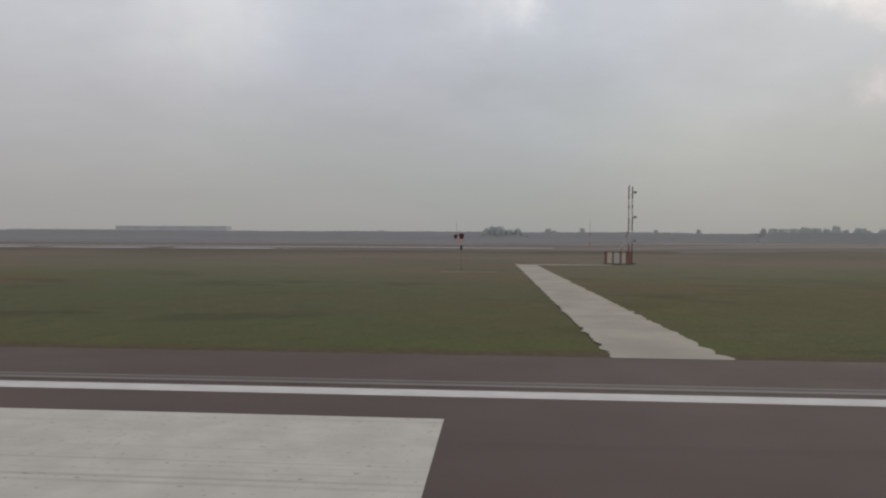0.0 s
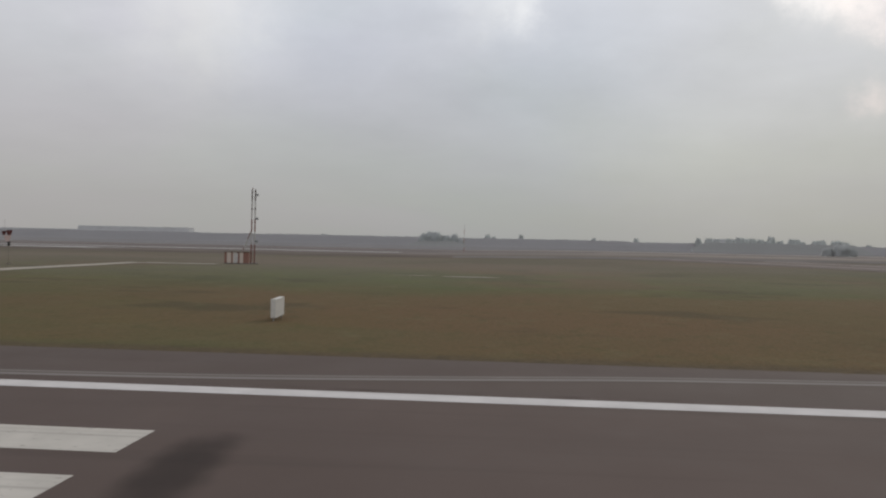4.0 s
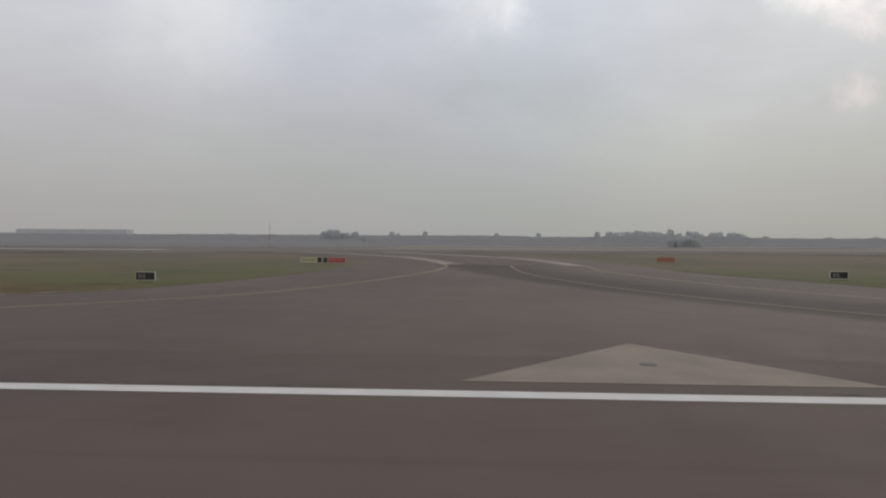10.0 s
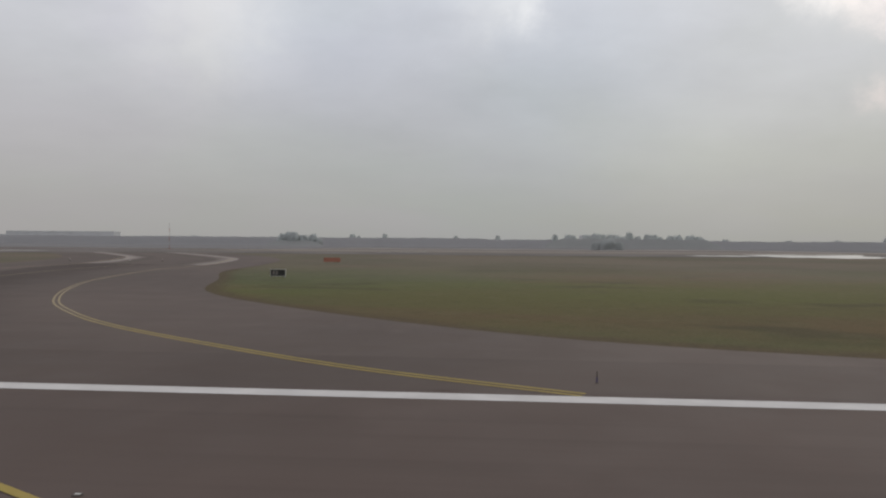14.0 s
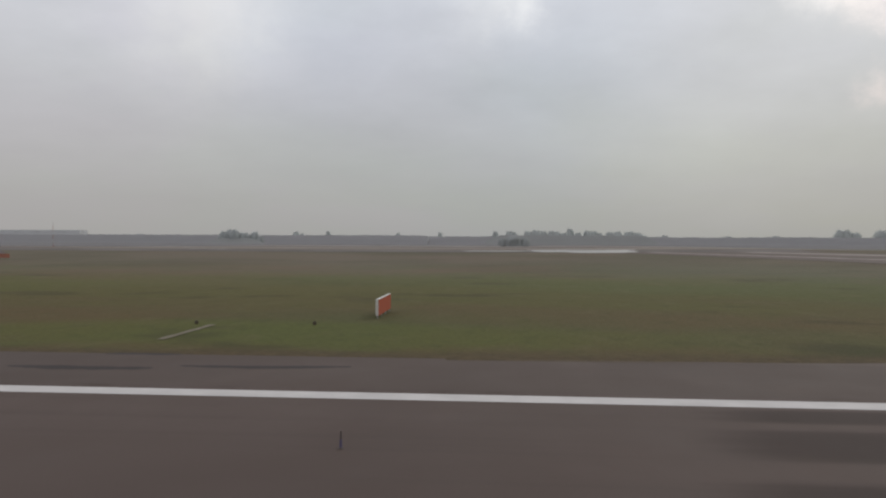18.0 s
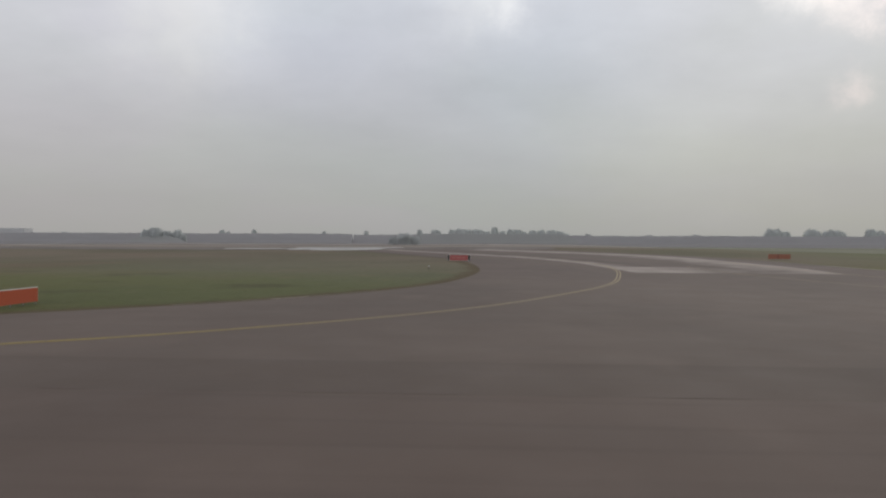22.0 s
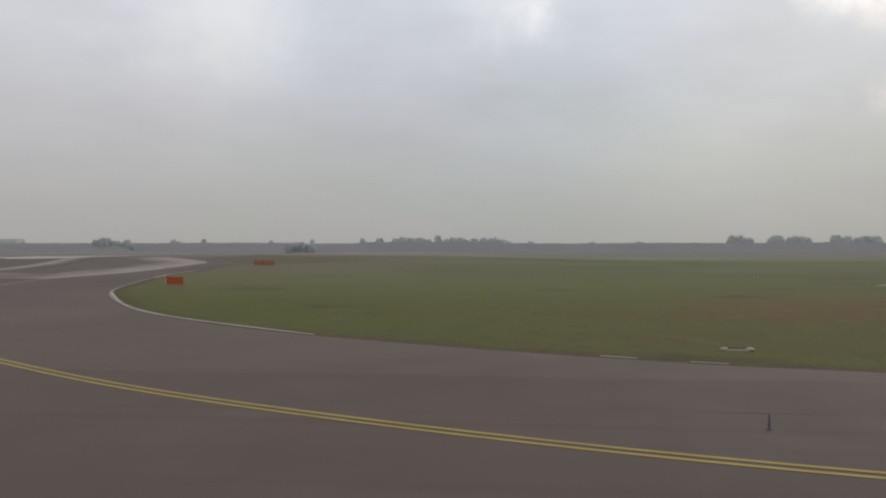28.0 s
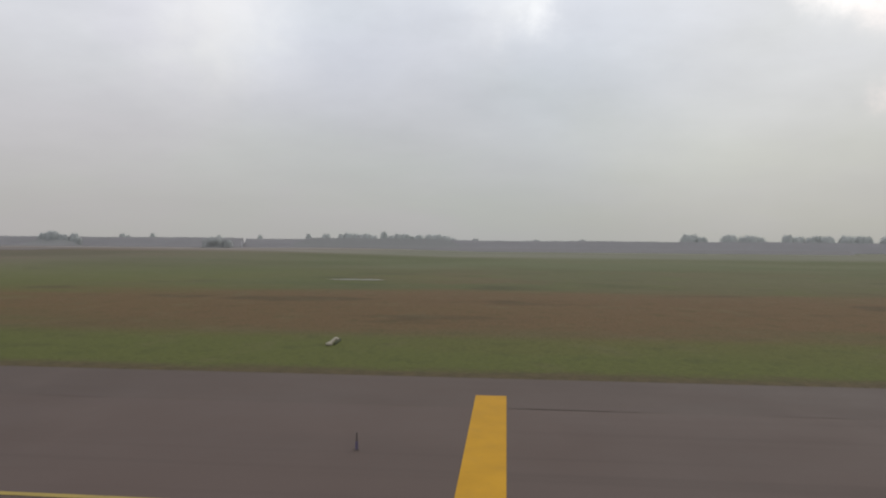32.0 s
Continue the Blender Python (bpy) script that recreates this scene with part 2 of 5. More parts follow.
def grass_ground():
    a = Mat("mown_grass", 0.95, spec=0.1)
    green, olive, brown, straw = (0.083, 0.091, 0.037), (0.100, 0.092, 0.043), (0.118, 0.080, 0.042), (0.140, 0.118, 0.062)
    c = a.mix(a.step(a.noise(0.022, 5, (0.9, 0.6, 1)), 0.38, 0.62), green, olive)
    c = a.mix(a.math("MULTIPLY", a.step(a.noise(0.034, 6, (0.7, 0.7, 1), shift=47), 0.47, 0.62), 0.75), c, brown)
    c = a.mix(a.math("MULTIPLY", a.step(a.noise(0.085, 6, (0.7, 0.55, 1), shift=12), 0.53, 0.68), 0.6), c, (0.055, 0.060, 0.027))
    c = a.mix(a.math("MULTIPLY", a.step(a.noise(0.17, 6, (0.7, 0.5, 1), shift=25), 0.52, 0.68), 0.55), c, (0.094, 0.106, 0.034))
    # wide dry, reddish places and fresh green ones
    red, fresh, dull = (0.136, 0.082, 0.043), (0.098, 0.107, 0.031), (0.088, 0.096, 0.052)
    for x, y, rx, ry, amount, col in ((95, 48, 60, 24, 0.7, red), (290, 60, 45, 22, 0.7, brown), (304, 38, 14, 9, 0.7, brown), (352, 52, 22, 14, 0.5, brown), (20, 60, 30, 20, 0.35, brown), (248, 46, 22, 7, 0.6, brown),
                                      (326, 36, 20, 5, 0.7, fresh), (600, 32.5, 60, 6, 0.85, fresh), (530, 62, 45, 24, 0.75, fresh), (400, 66, 16, 16, 0.4, fresh), (600, 57, 58, 19, 0.85, red), (600, 31.5, 70, 6, 0.6, fresh), (520, 110, 60, 40, 0.8, fresh), (395, 95, 45, 42, 0.6, (0.100, 0.108, 0.060)), (76, 46, 16, 8, 0.5, red), (265, 70, 32, 18, 0.5, fresh), (330, 75, 60, 25, 0.45, fresh), (-22, 66, 26, 30, 0.6, dull), (112, 39, 16, 7, 0.5, (0.070, 0.062, 0.031))):
        sc = a.t.nodes.new("ShaderNodeMapping")
        sc.inputs["Location"].default_value, sc.inputs["Scale"].default_value = (-x / rx, -y / ry, 0), (1 / rx, 1 / ry, 0)
        a.link(a.pos, sc.inputs["Vector"])
        ln = a.t.nodes.new("ShaderNodeVectorMath")
        ln.operation = "LENGTH"
        a.link(sc.outputs[0], ln.inputs[0])
        edge = a.math("ADD", ln.outputs["Value"], a.math("MULTIPLY", a.noise(0.09, 5, (0.5, 1.3, 1), shift=x), 1.2))
        c = a.mix(a.math("MULTIPLY", a.step(edge, 1.95, 1.25), amount), c, col)
    # clumps, bare streaks, straw and blades
    c = a.mix(a.math("MULTIPLY", a.step(a.noise(0.125, 5, (0.5, 0.75, 1), shift=66), 0.57, 0.67), 0.50), c, (0.052, 0.046, 0.027))
    c = a.mix(a.math("MULTIPLY", a.step(a.noise(0.45, 6, (0.8, 0.5, 1), shift=5), 0.52, 0.75), 0.4), c, straw)
    c = a.mix(a.math("MULTIPLY", a.step(a.noise(0.9, 6, (0.8, 0.6, 1), shift=91), 0.52, 0.70), 0.35), c, (0.060, 0.066, 0.026))
    c = a.mix(a.math("MULTIPLY", a.step(a.noise(5, 6, (1, 0.5, 1)), 0.35, 0.75), 0.4), c, (0.052, 0.054, 0.022))
    # the far field is rough and brown, paled with distance to imitate haze
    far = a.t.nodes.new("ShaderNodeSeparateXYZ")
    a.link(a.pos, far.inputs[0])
    # haze put into the colour: brighter and bluer further out
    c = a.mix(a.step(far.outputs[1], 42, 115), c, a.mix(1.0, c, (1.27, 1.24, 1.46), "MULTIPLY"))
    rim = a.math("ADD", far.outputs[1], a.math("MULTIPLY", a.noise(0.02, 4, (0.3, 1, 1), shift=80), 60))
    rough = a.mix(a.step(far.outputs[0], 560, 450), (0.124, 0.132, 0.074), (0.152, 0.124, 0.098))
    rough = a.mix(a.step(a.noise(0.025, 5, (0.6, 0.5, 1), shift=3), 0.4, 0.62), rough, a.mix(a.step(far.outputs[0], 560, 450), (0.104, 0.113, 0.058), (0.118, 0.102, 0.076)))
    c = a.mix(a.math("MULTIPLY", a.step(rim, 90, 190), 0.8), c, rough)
    # farthest strip paler still, again for haze
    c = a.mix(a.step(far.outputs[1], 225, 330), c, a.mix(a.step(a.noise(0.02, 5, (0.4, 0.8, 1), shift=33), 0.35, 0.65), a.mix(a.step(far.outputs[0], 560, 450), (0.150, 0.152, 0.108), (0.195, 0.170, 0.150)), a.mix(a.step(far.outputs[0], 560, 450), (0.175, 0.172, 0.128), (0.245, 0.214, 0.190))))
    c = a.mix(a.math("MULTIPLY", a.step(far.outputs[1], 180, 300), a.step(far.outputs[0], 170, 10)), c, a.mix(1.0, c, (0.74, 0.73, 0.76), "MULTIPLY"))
    # dry brown fringe where grass creeps over the pavement
    at = a.t.nodes.new("ShaderNodeAttribute")
    at.attribute_name = "verge"
    worn = a.math("ADD", at.outputs["Fac"], a.math("MULTIPLY", a.math("SUBTRACT", a.noise(0.5, 5, (0.5, 1, 1), shift=17), 0.5), 1.1))
    c = a.mix(a.math("MULTIPLY", a.step(worn, 0.30, 0.95), 0.85), c, a.mix(a.step(a.noise(1.7, 5, shift=4), 0.35, 0.65), (0.100, 0.074, 0.043), (0.074, 0.056, 0.035)))
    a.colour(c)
    a.bump(a.noise(4, 6), 0.8, 0.12)
    return a.m


GRASS = grass_ground()


def blade_mat():
    a = Mat("grass_blades", 0.8, spec=0.15)
    isle = a.t.nodes.new("ShaderNodeNewGeometry").outputs["Random Per Island"]
    c = a.mix(isle, (0.085, 0.075, 0.036), (0.125, 0.098, 0.054))
    c = a.mix(a.math("MULTIPLY", a.step(a.noise(0.018, 5, (0.35, 1.6, 1), shift=47), 0.46, 0.60), 0.7), c, (0.12, 0.085, 0.048))
    a.colour(c)
    tr = a.t.nodes.new("ShaderNodeBsdfTranslucent")
    a.link(c, tr.inputs[0])
    mx = a.t.nodes.new("ShaderNodeMixShader")
    mx.inputs[0].default_value = 0.3
    a.link(a.b.outputs[0], mx.inputs[1])
    a.link(tr.outputs[0], mx.inputs[2])
    a.link(mx.outputs[0], a.t.nodes["Material Output"].inputs[0])
    return a.m


BLADES = blade_mat()


def paint(name, col, under=(0.08, 0.066, 0.058), worn=0.35, along=(0.15, 6, 1), trodden=0.0):
    a = Mat(name, 0.8, spec=0.15)
    c = a.mix(a.step(a.noise(0.8, 5), 0.3, 0.75), tuple(q * 0.86 for q in col), col)
    c = a.mix(a.math("MULTIPLY", a.step(a.noise(1.0, 5, along, shift=3), 0.50, 0.72), worn), c, tuple(0.5 * q + 0.5 * u for q, u in zip(col, under)))
    c = a.mix(a.math("MULTIPLY", a.step(a.noise(7, 6, (0.6, 1, 1)), 0.60, 0.75), worn), c, under)
    if trodden:
        at = a.t.nodes.new("ShaderNodeSeparateXYZ")
        a.link(a.pos, at.inputs[0])
        far = a.math("ADD", at.outputs[1], a.math("MULTIPLY", a.noise(0.08, 4), 24))
        c = a.mix(a.math("MULTIPLY", a.step(far, 38, 62), trodden), c, (0.275, 0.226, 0.160))
    a.colour(c)
    a.bump(a.noise(50, 3), 0.3, 0.005)
    return a.m


WHITE_PAINT = paint("white_runway_paint", (0.49, 0.46, 0.41), worn=0.6, along=(0.03, 3.2, 1))
EDGE_PAINT = paint("white_edge_paint", (0.57, 0.545, 0.525), worn=0.2)
YELLOW_PAINT = paint("yellow_taxiway_paint", (0.350, 0.264, 0.076), worn=0.5, along=(1, 1, 1), trodden=0.8)
BAR_PAINT = paint("bright_yellow_paint", (0.50, 0.265, 0.016), worn=0.22, along=(1, 1, 1))
PALE_YELLOW = paint("faded_yellow_paint", (0.24, 0.20, 0.11), worn=0.6, along=(1, 1, 1))


def scrubbed(name, amount):
    a = Mat(name, 0.85, spec=0.25)
    base = a.mix(a.step(a.noise(0.6, 5, (0.5, 1, 1)), 0.3, 0.7), (0.066, 0.050, 0.042), (0.080, 0.061, 0.052))
    left = a.math("MULTIPLY", a.step(a.noise(1.6, 6, (0.9, 2.6, 1), shift=2), 0.32, 0.74), amount)
    a.colour(a.mix(left, base, (0.185, 0.168, 0.155)))
    a.bump(a.noise(60, 3), 0.35, 0.006)
    return a.m


def smear_mat(name, col, attribute, most, grain, stretch=(1, 1, 1)):
    """Dark asphalt that thins out into the one below it."""
    a = Mat(name, 0.85, spec=0.2)
    a.colour(a.mix(a.step(a.noise(0.3, 5), 0.3, 0.7), tuple(q * 0.9 for q in col), tuple(q * 1.1 for q in col)))
    at = a.t.nodes.new("ShaderNodeAttribute")
    at.attribute_name = attribute
    thin = a.t.nodes.new("ShaderNodeBsdfTransparent")
    mx = a.t.nodes.new("ShaderNodeMixShader")
    a.link(a.math("MULTIPLY", a.step(a.math("ADD", at.outputs["Fac"], a.math("MULTIPLY", a.math("SUBTRACT", a.noise(grain, 5, stretch), 0.5), 0.6)), 0.15, 1.0), most), mx.inputs[0])
    a.link(thin.outputs[0], mx.inputs[1])
    a.link(a.b.outputs[0], mx.inputs[2])
    a.link(mx.outputs[0], a.t.nodes["Material Output"].inputs[0])
    return a.m


SMEAR = smear_mat("soft_dark_trace", (0.030, 0.024, 0.022), "smear", 0.42, 0.9)
FAINT_SMEAR = smear_mat("faint_rubber_trace", (0.030, 0.024, 0.022), "smear", 0.15, 0.9)
CORE = smear_mat("dark_core_asphalt", (0.050, 0.0405, 0.0370), "dark", 0.25, 0.12)
OVERLAID = smear_mat("dark_overpainted_streaks", (0.036, 0.0285, 0.0265), "dark", 0.27, 1.4, (0.06, 1.6, 1))
GHOST, FAINT = scrubbed("scrubbed_paint", 0.62), scrubbed("faint_scrubbed_paint", 0.22)


def concrete(name, col):
    a = Mat(name, 0.9, spec=0.2)
    c = a.mix(a.step(a.noise(0.25, 5), 0.3, 0.7), tuple(q * 0.85 for q in col), tuple(q * 1.1 for q in col))
    c = a.mix(a.math("MULTIPLY", a.step(a.noise(2.2, 6, shift=8), 0.55, 0.8), 0.35), c, tuple(q * 0.62 for q in col))
    c = a.mix(a.math("MULTIPLY", a.step(a.noise(30, 4), 0.4, 0.8), 0.3), c, tuple(q * 0.75 for q in col))
    a.colour(c)
    a.bump(a.noise(25, 4), 0.35, 0.01)
    return a.m


CONCRETE = concrete("pale_concrete", (0.20, 0.18, 0.16))


def blending_concrete():
    """Concrete that thins out into the asphalt laid over it."""
    a = Mat("concrete_under_thin_asphalt", 0.88, spec=0.22)
    at = a.t.nodes.new("ShaderNodeAttribute")
    at.attribute_name = "bare"
    bare = a.math("ADD", at.outputs["Fac"], a.math("MULTIPLY", a.math("SUBTRACT", a.noise(0.22, 6, (1, 0.6, 1)), 0.5), 0.9))
    pale = a.mix(a.step(a.noise(0.3, 5, shift=6), 0.3, 0.7), (0.225, 0.192, 0.170), (0.290, 0.250, 0.222))
    dark = a.mix(a.step(a.noise(0.2, 5, shift=16), 0.3, 0.7), (0.080, 0.062, 0.052), (0.104, 0.080, 0.068))
    a.colour(a.mix(a.step(bare, 0.15, 0.95), dark, pale))
    a.bump(a.noise(25, 4), 0.35, 0.01)
    return a.m


BLENDING = blending_concrete()
ISLAND = concrete("island_concrete", (0.216, 0.180, 0.147))
TRENCH_LIP = concrete("chipped_pale_concrete", (0.34, 0.31, 0.245))
TRENCH = concrete("overgrown_concrete", (0.19, 0.165, 0.12))
TRACK = concrete("pale_gravel_track", (0.335, 0.302, 0.250))
KERB = concrete("edging_concrete", (0.22, 0.20, 0.17))


def plain(name, col, rough=0.5, metal=0.0, dirt=0.25, scale=6):
    a = Mat(name, rough, metal)
    c = a.mix(a.math("MULTIPLY", a.step(a.noise(scale, 5), 0.45, 0.8), dirt), col, tuple(q * 0.5 for q in col))
    a.colour(a.mix(a.math("MULTIPLY", a.step(a.noise(scale * 9, 3), 0.4, 0.8), dirt * 0.5), c, tuple(min(1, q * 1.25) for q in col)))
    return a.m


SIGN_WHITE = plain("white_sign_frame", (0.60, 0.580, 0.540), 0.5)
SIGN_BLACK = plain("black_sign_panel", (0.035, 0.034, 0.032), 0.4)
SIGN_YELLOW = plain("yellow_sign_panel", (0.60, 0.43, 0.05), 0.4)
SIGN_CREAM = plain("pale_yellow_sign_panel", (0.48, 0.44, 0.26), 0.4)
SIGN_RED = plain("red_sign_panel", (0.40, 0.078, 0.070), 0.4)
SIGN_PINK = plain("faded_pinkish_lettering", (0.52, 0.27, 0.24), 0.5)
SIGN_ORANGE = plain("orange_red_sign_back", (0.42, 0.088, 0.040), 0.6)
# red and orange for distant signs, with haze mixed into the base colour
FAR_RED = plain("hazed_red_sign_panel", (0.48, 0.125, 0.118), 0.6)
SIGN_HAZED = plain("hazed_orange_sign_sheet", (0.36, 0.155, 0.105), 0.6)
BAND_RED = plain("red_band_paint", (0.20, 0.075, 0.06), 0.5)
HUT_RED = plain("brownish_red_panel", (0.255, 0.135, 0.105), 0.6)
HUT_CREAM = plain("cream_panel", (0.56, 0.485, 0.42), 0.6)
# darker red-brown for the upper mast bands
MAST_DARK = plain("dark_red_brown_paint", (0.105, 0.070, 0.066), 0.6)
PINK_WHITE = plain("pinkish_white_paint", (0.60, 0.46, 0.435), 0.5)
LANTERN_RED = plain("dark_red_lantern_glass", (0.135, 0.045, 0.045), 0.4)
BAND_WHITE = plain("white_band_paint", (0.50, 0.485, 0.46), 0.5)
STEEL = plain("galvanised_steel", (0.32, 0.32, 0.32), 0.45, 0.7)
IRON = plain("dark_iron_cover", (0.05, 0.048, 0.045), 0.6, 0.4)
BLUE_DARK = plain("violet_blue_sleeve", (0.104, 0.086, 0.142), 0.7)
LAMP_GLASS = plain("milky_lamp_glass", (0.46, 0.45, 0.42), 0.3)
GLOBE = plain("milky_globe_glass", (0.52, 0.51, 0.48), 0.2)
# dark green that paints the shade inside the drain inlets
HOLLOW = plain("dark_green_hollow", (0.066, 0.072, 0.038), 0.95)
STAIN = asphalt("damp_dark_stain", (0.034, 0.027, 0.025), 0.3)
STEM = plain("dark_violet_plastic", (0.100, 0.081, 0.076), 0.7)
CASING = plain("dark_light_housing", (0.072, 0.058, 0.050), 0.8)
DULL = plain("weathered_cable_box", (0.105, 0.085, 0.06), 0.8)
POLE = plain("weathered_brown_pole", (0.135, 0.115, 0.085), 0.8)
# far buildings: wall and roof colours lightened towards the sky as haze
CLADDING = plain("hazed_metal_cladding", (0.60, 0.605, 0.61), 0.6, scale=0.05)
ROOFING = plain("hazed_roof_sheet", (0.60, 0.605, 0.61), 0.6, scale=0.05)
BARK = plain("grey_bark", (0.20, 0.175, 0.15), 0.9)


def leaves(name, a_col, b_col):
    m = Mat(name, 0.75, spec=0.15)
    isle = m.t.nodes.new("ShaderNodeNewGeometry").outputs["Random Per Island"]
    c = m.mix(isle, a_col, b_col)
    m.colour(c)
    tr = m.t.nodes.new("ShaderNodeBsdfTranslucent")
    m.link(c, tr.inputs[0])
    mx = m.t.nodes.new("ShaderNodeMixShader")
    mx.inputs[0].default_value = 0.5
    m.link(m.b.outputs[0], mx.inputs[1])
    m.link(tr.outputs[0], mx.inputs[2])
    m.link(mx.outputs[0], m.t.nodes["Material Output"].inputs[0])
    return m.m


# distant foliage: base colours paled well beyond real leaves to stand in for haze
TREE_LEAF = leaves("hazed_tree_leaves", (0.572, 0.594, 0.578), (0.618, 0.640, 0.618))
BUSH_LEAF = leaves("hazed_bush_leaves", (0.492, 0.506, 0.496), (0.520, 0.532, 0.520))
CLUMP_LEAF = leaves("hazed_clump_leaves", (0.535, 0.556, 0.547), (0.570, 0.592, 0.580))
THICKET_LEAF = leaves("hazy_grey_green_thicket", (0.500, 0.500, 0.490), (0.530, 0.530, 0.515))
SCRUB_LEAF = leaves("hazed_scrub_leaves", (0.47, 0.455, 0.450), (0.50, 0.482, 0.475))
WOOD_LEAF = leaves("hazed_woodland_leaves", (0.525, 0.513, 0.518), (0.555, 0.543, 0.543))


def water_mat():
    a = Mat("wind_ruffled_rain_water", 0.3, spec=0.8)
    a.colour(a.mix(a.noise(0.4, 3), (0.13, 0.12, 0.10), (0.19, 0.175, 0.15)))
    a.b.inputs["Roughness"].default_value = 0.32
    a.bump(a.noise(3.0, 4, (1, 1, 1)), 0.12, 0.05)
    return a.m


WATER = water_mat()


# ---- small building helpers ----
def lift(x, y):
    """The ground's height: level by the runway, rising a little towards the far taxiway and round the second exit."""
    rise = 2.2 * min(max((y - 50) / 200.0, 0.0), 1.0) ** 1.5
    west = min(max((x - 40) / 100.0, 0.0), 1.0)
    east = 1 - 0.7 * min(max((x - 500) / 80.0, 0.0), 1.0)
    return rise * (0.25 + 0.75 * west) * east + 0.0065 * math.exp(-(((x - 440) / 70.0) ** 2)) * min(max(0.0, y - 40), 110)


def mesh_of(name, verts, faces, mat):
    me = bpy.data.meshes.new(name)
    me.from_pydata(verts, [], faces)
    me.materials.append(mat)
    me.update()
    return me


def soft_normals(me, normals):
    """Leaves and blades take the light of the whole clump; each turns its upper face out of it."""
    flip = [p.index for p in me.polygons if p.normal.dot(normals[p.vertices[0]]) < 0]
    if flip:
        verts = [tuple(v.co) for v in me.vertices]
        wrong = set(flip)
        faces = [tuple(reversed(p.vertices)) if p.index in wrong else tuple(p.vertices) for p in me.polygons]
        me.clear_geometry()
        me.from_pydata(verts, [], faces)
        me.update()
    me.polygons.foreach_set("use_smooth", [True] * len(me.polygons))
    me.normals_split_custom_set_from_vertices(normals)
    return me


def part(name, bm, mat, parent=None, label=""):
    me = bpy.data.meshes.new(name)
    bm.to_mesh(me)
    bm.free()
    me.materials.append(mat)
    ob = new(name, me)
    if parent is not None:
        ob.parent = parent
    if label:
        ob["label"] = label
    return ob


def box(x0, x1, y0, y1, z0, z1, bevel=0.0, bm=None):
    b = bm or bmesh.new()
    r = bmesh.ops.create_cube(b, size=1)
    bmesh.ops.scale(b, vec=(x1 - x0, y1 - y0, z1 - z0), verts=r["verts"])
    bmesh.ops.translate(b, vec=((x0 + x1) / 2, (y0 + y1) / 2, (z0 + z1) / 2), verts=r["verts"])
    if bevel:
        es = list({e for vv in r["verts"] for e in vv.link_edges})
        bmesh.ops.bevel(b, geom=es, offset=bevel, segments=2, affect="EDGES")
    return b


def rod(p, q, r0, r1=None, n=8, bm=None):
    b = bm or bmesh.new()
    p, q = Vector(p), Vector(q)
    d = q - p
    r = bmesh.ops.create_cone(b, cap_ends=True, segments=n, radius1=r0, radius2=r0 if r1 is None else r1, depth=d.length)
    m = Matrix.Translation((p + q) / 2) @ d.to_track_quat("Z", "Y").to_matrix().to_4x4()
    bmesh.ops.transform(b, matrix=m, verts=r["verts"])
    return b


def curve(points, n=80):
    """A smooth line through a few points, in n even steps."""
    p = [Vector(q) for q in points]
    p = [2 * p[0] - p[1]] + p + [2 * p[-1] - p[-2]]
    fine = []
    for a, b, c, d in zip(p, p[1:], p[2:], p[3:]):
        for k in range(24):
            u = k / 24
            fine.append(0.5 * (2 * b + (c - a) * u + (2 * a - 5 * b + 4 * c - d) * u * u + (3 * b - a - 3 * c + d) * u**3))
    fine.append(p[-2])
    run = [0.0]
    for a, b in zip(fine, fine[1:]):
        run.append(run[-1] + (b - a).length)
    got = []
    k = 0
    for i in range(n + 1):
        s = run[-1] * i / n
        while k < len(run) - 2 and run[k + 1] < s:
            k += 1
        u = (s - run[k]) / max(1e-9, run[k + 1] - run[k])
        got.append(fine[k].lerp(fine[k + 1], min(1, max(0, u))))
    return got


def side(line, off):
    """The same line, moved aside to its left by off metres."""
    got = []
    for i, p in enumerate(line):
        d = (line[min(i + 1, len(line) - 1)] - line[max(i - 1, 0)]).normalized()
        got.append(p + Vector((-d.y, d.x)) * off)
    return got


def loft(name, left, right, z, mat, across=1, rag=0.0, parent=None):
    """A sheet between two lines with as many points each, laid z metres over the ground."""
    verts, faces, w = [], [], across + 1
    for i, (a, b) in enumerate(zip(left, right)):
        for k in range(w):
            p = a.lerp(b, k / across)
            if rag and k in (0, across):
                n = noise.noise((p.x * 0.9, p.y * 0.9, 3.0)) + 0.6 * noise.noise((p.x * 3.1, p.y * 3.1, 7.0))
                p = p + (b - a).normalized() * rag * n * (1 if k else -1)
            verts.append((p.x, p.y, lift(p.x, p.y) + z))
    for i in range(len(left) - 1):
        for k in range(across):
            faces.append((i * w + k, (i + 1) * w + k, (i + 1) * w + k + 1, i * w + k + 1))
    me = mesh_of(name, verts, faces, mat)
    if sum(p.normal.z for p in me.polygons) < 0:
        me.flip_normals()
    ob = new(name, me)
    if parent is not None:
        ob.parent = parent
    return ob


def stroke(name, line, width, z, mat, parent=None):
    return loft(name, side(line, width / 2), side(line, -width / 2), z, mat, parent=parent)


def straight(x0, y0, x1, y1, n=1):
    a, b = Vector((x0, y0)), Vector((x1, y1))
    return [a.lerp(b, i / n) for i in range(n + 1)]


def slab(name, x0, x1, y0, y1, z, mat, parent=None, n=1):
    return loft(name, straight(x0, y0, x1, y0, n), straight(x0, y1, x1, y1, n), z, mat, parent=parent)


# ---- ground and pavements ----
def steps(*spans):
    got = []
    for lo, hi, d in spans:
        got += list(np.arange(lo, hi, d))
    return got + [spans[-1][1]]


